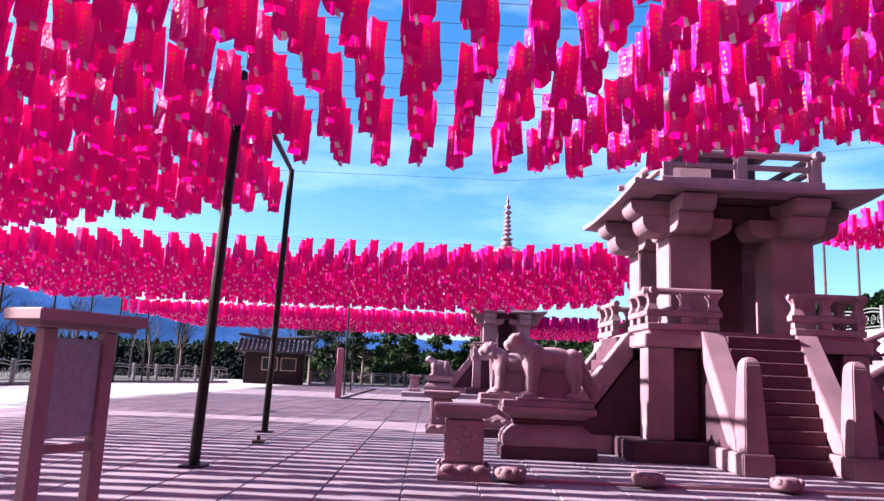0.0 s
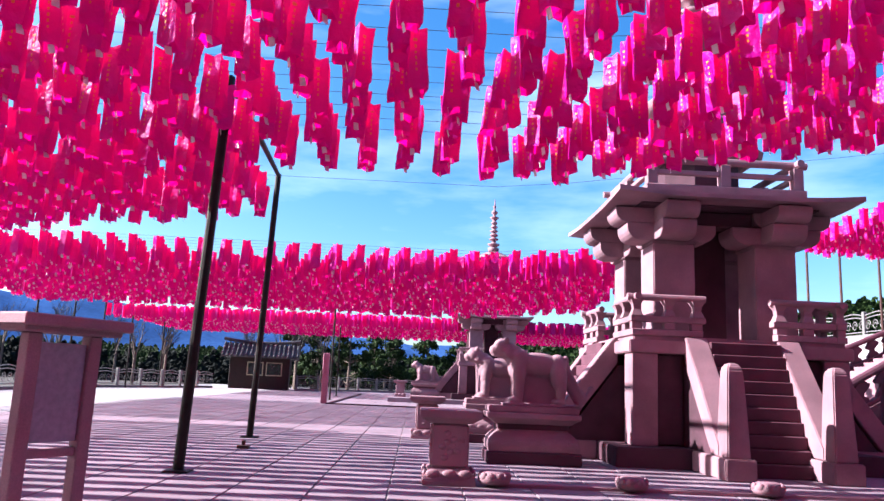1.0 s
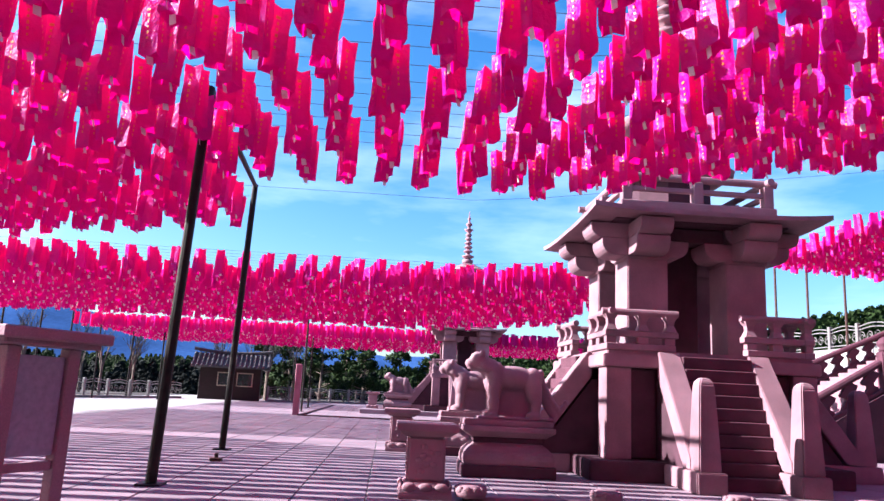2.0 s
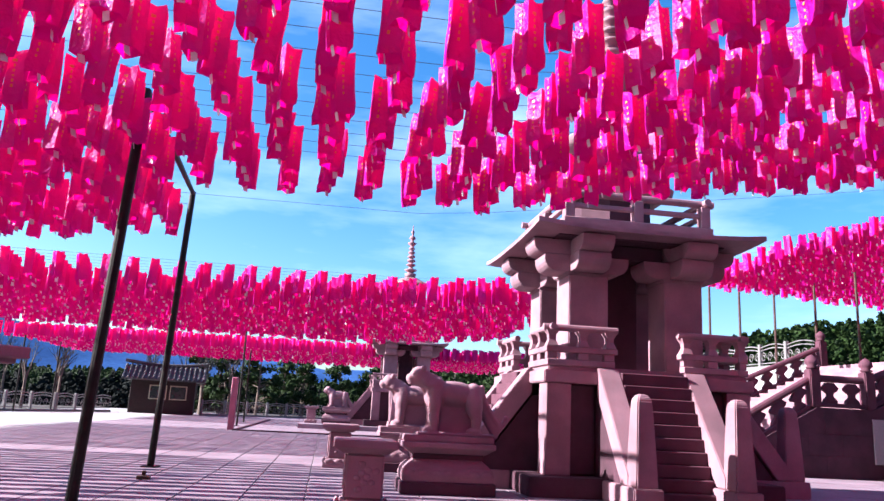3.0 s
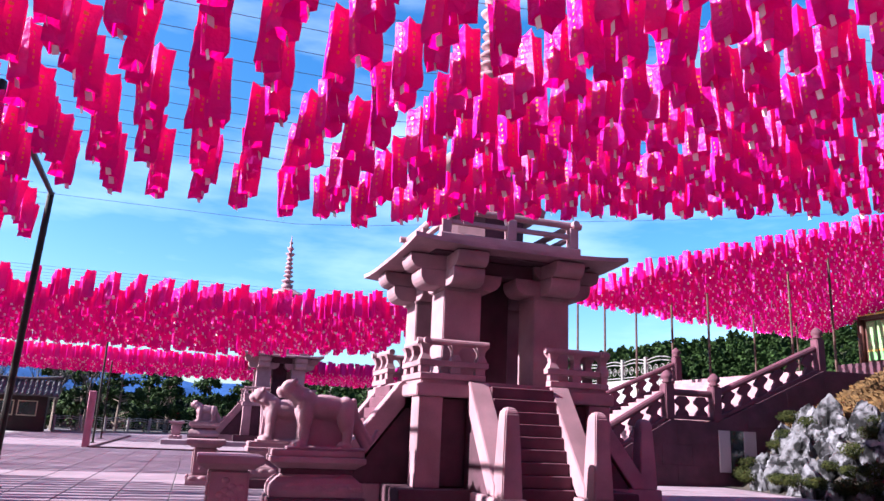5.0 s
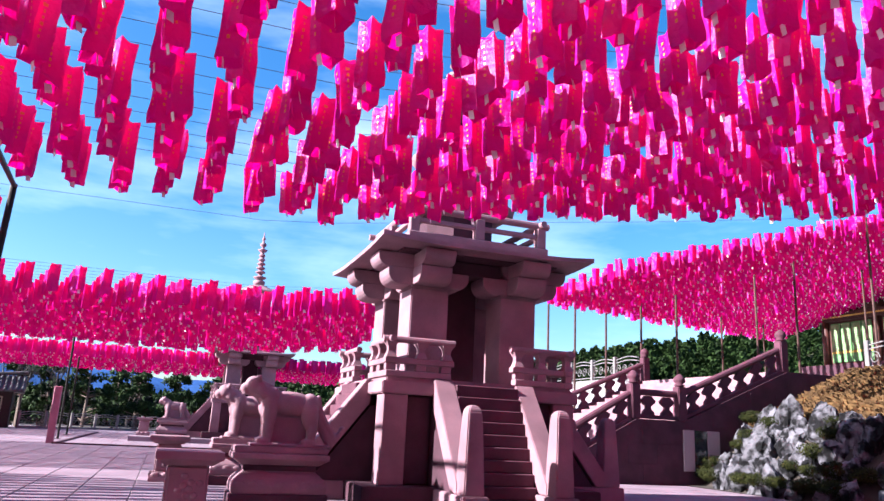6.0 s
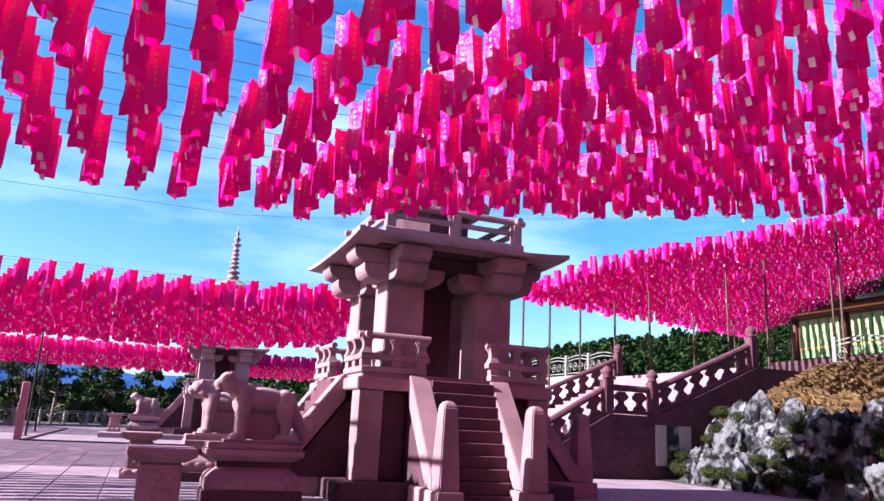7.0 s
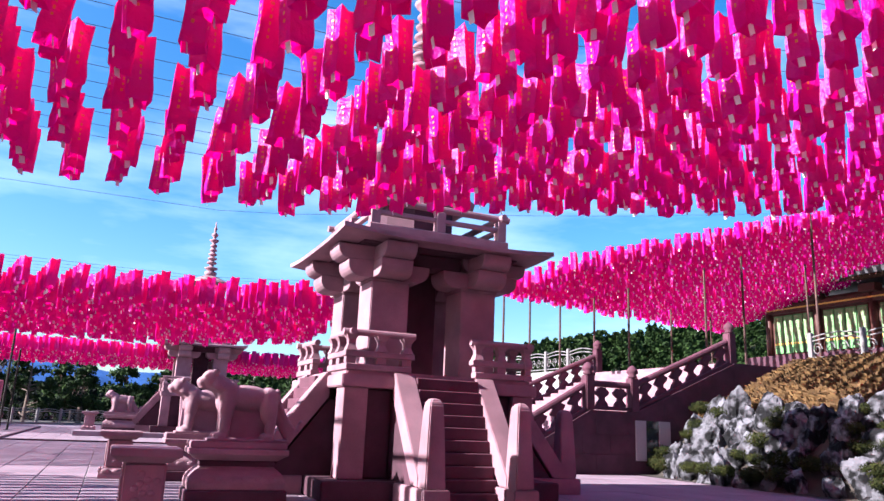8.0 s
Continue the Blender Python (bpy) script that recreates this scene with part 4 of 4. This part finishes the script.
def fence(points, z, h=1.1, label="pale cast fence with curled ironwork panels"):
    for (xa, ya), (xb, yb) in zip(points, points[1:]):
        d = math.hypot(xb - xa, yb - ya)
        n = max(1, round(d / 2.2))
        ang = math.atan2(yb - ya, xb - xa)
        for i in range(n):
            w = d / n
            m = Matrix.Translation((xa + (xb - xa) * i / n, ya + (yb - ya) * i / n, z)) @ Matrix.Rotation(ang, 4, "Z")
            t = thing("fence_panel", label, "fence", m, "perimeter fence panels")
            part("post", boxes((-0.09, 0.09, -0.09, 0.09, -0.01, h + 0.12), w=0.02), FENCE, t)
            part("footing", boxes((0.092, w - 0.092, -0.08, 0.08, -0.01, 0.16), w=0.01), FENCE, t)
            bm = bmesh.new()
            k = 8
            for zz, bow in ((h - 0.05, 0.12), (h - 0.2, 0.1), (0.28, 0.0)):
                pts = [(0.09 + (w - 0.18) * j / k, 0, zz + bow * math.sin(math.pi * j / k)) for j in range(k + 1)]
                part("rail", sweep(bmesh.new(), pts, 0.03), FENCE, t)
            bm.free()
            for c in range(4):
                cx = w * (c + 0.5) / 4
                r = min(0.22, w / 9)
                q = [(cx + r * (1 - j / 16) * math.cos(j * 0.8), 0, 0.58 + r * 1.2 * (1 - j / 16) * math.sin(j * 0.8)) for j in range(13)]
                part("scroll", sweep(bmesh.new(), q, 0.022, 4), FENCE, t)


fence([(-18.9, 24), (-19.2, 32), (-19.3, 44.5), (-17.2, 50.4), (-15.4, 56.5)], 0)
fence([(-9.6, 59.5), (-3.5, 66), (2, 69), (10, 70)], 0)
fence([(20.8, 48), (20.8, 29)], TERRACE)
fence([(23.9, 19.4), (23.9, 2)], TERRACE)

# ---- booth ----
def booth(m):
    t = thing("guard_booth", "small dark timber booth with a black tiled roof", "booth", m)
    part("wall", boxes((-2.3, 2.3, -1.3, 1.3, 0, 2.45), w=0.02), WOOD, t)
    for x in (-0.35, 1.1):
        w = part("window", boxes((x - 0.62, x + 0.62, -1.345, -1.303, 1.05, 2.1), w=0.01), PLASTER, t)
        part("pane", boxes((x - 0.54, x + 0.54, -1.36, -1.346, 1.13, 2.02), w=0), GLASS, w)
    bm = bmesh.new()
    prism(bm, [(-1.95, 2.4), (-2.0, 2.52), (-1.0, 2.95), (0, 3.55), (1.0, 2.95), (2.0, 2.52), (1.95, 2.4), (0, 2.75)], -2.95, 2.95, "x")
    part("roof", bm, TILE, t)
    for k in range(17):
        x = -2.85 + 0.356 * k
        bm = tube(bmesh.new(), (x, -1.98, 2.56), (x, -1.0, 2.99), 0.075, n=6)
        tube(bm, (x, -1.0, 2.99), (x, 0, 3.59), 0.075, n=6)
        part("tile_roll", bm, TILE, t)
    part("ridge", sweep(bmesh.new(), [(-3.0 + 0.6 * k, 0, 3.62 + 0.01 * (k - 5) ** 2) for k in range(11)], 0.13, 8), TILE, t)


booth(pose(-12.5, 59.5, 0, 0, 0, 8))
o = tagged(part("marker_post", boxes((-0.14, 0.14, -0.14, 0.14, -0.005, 2.35), w=0.02), PINKPOST), "square pink-painted marker post on the plaza", "post")
o.matrix_basis = pose(-4.35, 35.0, 0)

# ---- trees and hills ----
def tree_pine(m, seed, h=5.5):
    r = random.Random(seed)
    t = thing("pine_tree", "bushy green pine tree behind the plaza fence", "tree", m, "pine trees")
    bm = bmesh.new()
    tube(bm, (0, 0, -0.05), (0.1, 0, h * 0.5), 0.16, 0.1, 8)
    tube(bm, (0.1, 0, h * 0.5), (0.05, 0.1, h * 0.92), 0.1, 0.03, 8)
    v, f = [], []
    for k in range(34):
        z = h * r.uniform(0.08, 0.98)
        reach = h * 0.42 * (1.08 - z / h) + 0.25
        a = r.uniform(0, 6.28)
        e = Vector((math.cos(a) * reach * r.uniform(0.5, 1), math.sin(a) * reach * r.uniform(0.5, 1), z + r.uniform(0, 0.3)))
        tube(bm, (0.06, 0.03, z - 0.3), e, 0.045, 0.015, 5)
        cv, cf = clump(90, r.uniform(0.45, 0.8), 0.17, r, 0.6)
        o = len(v)
        v += [(p[0] + e.x, p[1] + e.y, p[2] + e.z) for p in cv]
        f += [tuple(i + o for i in q) for q in cf]
    part("trunk", bm, BARK, t)
    new("crown", raw("crown", (v, f), NEEDLE)).parent = t
    return t


def tree_bare(m, seed, h=8.0):
    r = random.Random(seed)
    t = thing("bare_tree", "leafless winter tree with fine upright branches", "tree", m, "bare trees")
    tr, tw = bmesh.new(), bmesh.new()

    def grow(p, d, length, rad, depth):
        q = p + d * length
        tube(tr if depth < 2 else tw, p, q, rad, rad * 0.65, 5 if depth < 2 else 3)
        if depth < 4:
            for _ in range(3 if depth else 5):
                nd = (d + Vector((r.uniform(-0.7, 0.7), r.uniform(-0.7, 0.7), r.uniform(0.0, 0.5)))).normalized()
                grow(p.lerp(q, r.uniform(0.55, 1)), nd, length * r.uniform(0.5, 0.72), rad * 0.5, depth + 1)
    grow(Vector((0, 0, -0.05)), Vector((0, 0, 1)), h * 0.36, 0.13, 0)
    part("trunk", tr, BARK, t)
    part("branchwork", tw, TWIG, t)
    return t


pines = [tree_pine(pose(-9.0, 66.5, -0.05), 1), tree_pine(pose(-6.5, 70.5, -0.05), 2, 6.2), tree_pine(pose(-2.5, 72, -0.05), 3, 5.4)]
for k, (x, y) in enumerate(((1.0, 74), (4.5, 73.5), (8, 75), (-11.5, 68), (12.5, 74), (-4.5, 76), (6.2, 80), (16, 72))):
    copy_thing(pines[k % 3], pose(x, y, -0.05, 0, 0, 70 * k))
bares = [tree_bare(pose(-26, 54, -0.05), 11), tree_bare(pose(-22, 58, -0.05), 12, 7), tree_bare(pose(-30, 50, -0.05), 13, 9)]
rb = random.Random(5)
for k in range(22):
    u = rb.uniform(0, 1)
    copy_thing(bares[k % 3], pose(-44 + 42 * u + rb.uniform(-3, 3), 44 + 26 * u + rb.uniform(0, 14), -0.05, 0, 0, rb.uniform(0, 360)))


def ridge(name, pts, depth, material, label, rough, seed):
    """A long hill: its crest runs through the given (x, y, height) points."""
    bm = bmesh.new()
    cols = []
    n = 60
    for i in range(n + 1):
        u = i / n * (len(pts) - 1)
        k = min(int(u), len(pts) - 2)
        a, b = Vector(pts[k]), Vector(pts[k + 1])
        s = u - k
        s = s * s * (3 - 2 * s)
        p = a.lerp(b, s)
        out = Vector((p.x, p.y, 0)).normalized()
        col = []
        for j in range(13):
            v = j / 12
            q = Vector((p.x, p.y, 0)) + out * depth * (v - 0.5) * 2
            hgt = p.z * math.sin(math.pi * v) ** 1.2
            hgt += rough * noise.noise((q.x / rough / 5, q.y / rough / 5, seed)) * math.sin(math.pi * v) + 0.35 * rough * noise.noise((q.x / rough, q.y / rough, seed))  * math.sin(math.pi * v)
            col.append(bm.verts.new((q.x, q.y, hgt - 1)))
        cols.append(col)
    for a, b in zip(cols, cols[1:]):
        for j in range(12):
            bm.faces.new((a[j], b[j], b[j + 1], a[j + 1]))
    bmesh.ops.recalc_face_normals(bm, faces=bm.faces[:])
    return tagged(part(name, bm, material, smooth=True), label, "hill", kind="structure")


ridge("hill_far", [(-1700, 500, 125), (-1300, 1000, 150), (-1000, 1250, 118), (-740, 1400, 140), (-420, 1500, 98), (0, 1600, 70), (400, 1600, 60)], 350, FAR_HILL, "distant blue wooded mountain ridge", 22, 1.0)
ridge("hill_middle", [(-420, 200, 6), (-330, 330, 9), (-250, 420, 7), (-120, 470, 8), (40, 480, 9)], 90, HILL, "dark wooded hill behind the plaza", 7, 4.0)
# added out of view behind the camera, to hold back low sky light
ridge("unseen_hill", [(-160, -60, 30), (-60, -110, 46), (60, -120, 48), (170, -60, 40)], 40, HILL, "unseen dark wooded hill added behind the camera to block low sky", 4, 2.0)
ridge("hill_near", [(20, 170, 5), (60, 175, 9), (110, 160, 20), (160, 130, 30), (200, 80, 36), (220, 10, 34)], 50, HILL, "dark wooded hill behind the temple", 4, 8.0)

# woods on the hills, past counting
def woods(name, centre_line, count, spread, size, seed, label, material=NEEDLE):
    r = random.Random(seed)
    v, f = [], []
    for _ in range(count):
        u = r.uniform(0, len(centre_line) - 1.001)
        k = int(u)
        a, b = Vector(centre_line[k]), Vector(centre_line[k + 1])
        s = u - k
        p = a.lerp(b, s * s * (3 - 2 * s))
        e = r.uniform(-1, 0.25)
        out = Vector((p.x, p.y, 0)).normalized()
        hgt = p.z * math.sin(math.pi * (0.5 + e / 2)) ** 1.2 - 2
        base = Vector((p.x, p.y, 0)) + out * spread * e + Vector((0, 0, hgt))
        tall, wide = size * r.uniform(0.7, 1.3), size * r.uniform(0.3, 0.5)
        for _ in range(70):
            z = r.uniform(0.15, 1.0)
            w = wide * (1.15 - z) * r.uniform(0.4, 1.1)
            ang = r.uniform(0, 6.28)
            c = base + Vector((w * math.cos(ang), w * math.sin(ang), z * tall))
            q = size * 0.075
            i = len(v)
            for sx, sz in ((-1, -0.6), (1, -0.8), (0.7, 0.7), (-0.5, 1.0)):
                v.append((c.x + sx * q * r.uniform(0.5, 1.2), c.y + r.uniform(-q, q), c.z + sz * q * r.uniform(0.6, 1.2)))
            f.append((i, i + 1, i + 2, i + 3))
    tagged(new(name, raw(name, (v, f), material)), label, "woods", kind="stuff")


woods("hill_woods", [(20, 170, 5), (60, 175, 9), (110, 160, 20), (160, 130, 30), (200, 80, 36), (220, 10, 34)], 3000, 50, 6.0, 21, "dense dark evergreen woods on the near hillside")
woods("far_woods", [(-420, 200, 6), (-330, 330, 9), (-250, 420, 7), (-120, 470, 8), (40, 480, 9)], 2200, 90, 8.0, 22, "dark woods on the hill behind the plaza")
woods("plaza_woods", [(-60, 60, 1.5), (-40, 74, 1.5), (-22, 86, 1.5), (5, 96, 1.5), (30, 95, 1.5)], 420, 9, 3.2, 23, "band of dark winter scrub beyond the fence", SCRUB)

# ---- lotus stones and kerb ----
bm = boxes((0.9, 6.8, 9.42, 9.56, -0.012, 0.05), w=0.01)
tagged(part("kerb", bm, GRANITE), "low granite kerb on the plaza", "kerb", kind="structure")
bm = lathe(bmesh.new(), [(0.22, 0.0), (0.25, 0.05), (0.24, 0.11), (0.17, 0.16), (0.14, 0.17)], 18)
bmesh.ops.scale(bm, vec=(0.85, 0.85, 0.9), verts=bm.verts[:])
ls = tagged(part("lotus_stone", bm, GRANITE, smooth=True), "low round granite stone carved as a lotus", "carved stone", "lotus stones")
ls.matrix_basis = pose(0.99, 9.40, 0.05)
for k in range(10):
    a = k * math.pi / 5
    b2 = bmesh.new()
    bmesh.ops.create_uvsphere(b2, u_segments=10, v_segments=6, radius=1.0, matrix=Matrix.Translation((0.18 * math.cos(a), 0.18 * math.sin(a), 0.09)) @ Matrix.Rotation(a, 4, "Z") @ Matrix.Diagonal((0.04, 0.055, 0.055, 1)))
    part("petal", b2, GRANITE, ls, smooth=True)
for x in (2.78, 4.57, 6.4):
    copy_thing(ls, pose(x, 9.40, 0.05))
bm = boxes((-0.10, 0.10, -0.07, 0.07, 0, 0.06), (-0.03, 0.03, -0.03, 0.03, 0.055, 0.14), w=0.006)
tagged(part("ground_anchor", bm, RUSTY), "small dark anchor block on the pavement", "anchor").matrix_basis = pose(-3.04, 12.95, 0.0)
tagged(part("pavement_plot", boxes((-1.6, 13, 41.5, 56, -0.012, PLOT), w=0.01), PAVER_STUFF), "raised granite paving round the far pagoda", "pavement", kind="structure")
bm = boxes((-4.2, 13, 34.4, 34.55, -0.012, 0.06), (-4.2, -4.05, 34.552, 56, -0.012, 0.06), w=0.01)
tagged(part("kerb_plot", bm, GRANITE_SHADED), "low dark edging round the far pagoda", "kerb", kind="structure")

# ---- pavers ----
PITCH, GAP = 0.9, 0.012
me_p = None
bm = boxes((GAP, PITCH - GAP, GAP, PITCH - GAP, -0.02, 0.0), w=0.004)
me_p = bpy.data.meshes.new("paver")
bm.to_mesh(me_p)
bm.free()
me_p.materials.append(PAVER)
pv, pf = [], []
count = 0
rp = random.Random(9)
for j in range(-10, 78):
    for i in range(-12, 28):
        x, y = i * PITCH - 0.35, j * PITCH
        if x > 24 or x + PITCH > 23.4:
            continue
        dz = rp.uniform(-0.002, 0.002)
        if -5.0 < x < 9.5 and 5.4 < y < 22 and count < 300:
            o = new("paver", me_p)
            o.location = (x, y, dz)
            o.parent = pavement
            count += 1
        else:
            k = len(pv)
            a, b = GAP, PITCH - GAP
            pv += [(x + a, y + a, dz), (x + b, y + a, dz), (x + b, y + b, dz), (x + a, y + b, dz), (x + a, y + a, -0.02), (x + b, y + a, -0.02), (x + b, y + b, -0.02), (x + a, y + b, -0.02)]
            pf += [(k, k + 1, k + 2, k + 3), (k, k + 4, k + 5, k + 1), (k + 1, k + 5, k + 6, k + 2), (k + 2, k + 6, k + 7, k + 3), (k + 3, k + 7, k + 4, k)]
o = tagged(new("paver_field", raw("paver_field", (pv, pf), PAVER_STUFF)), kind="stuff")
o.parent = pavement
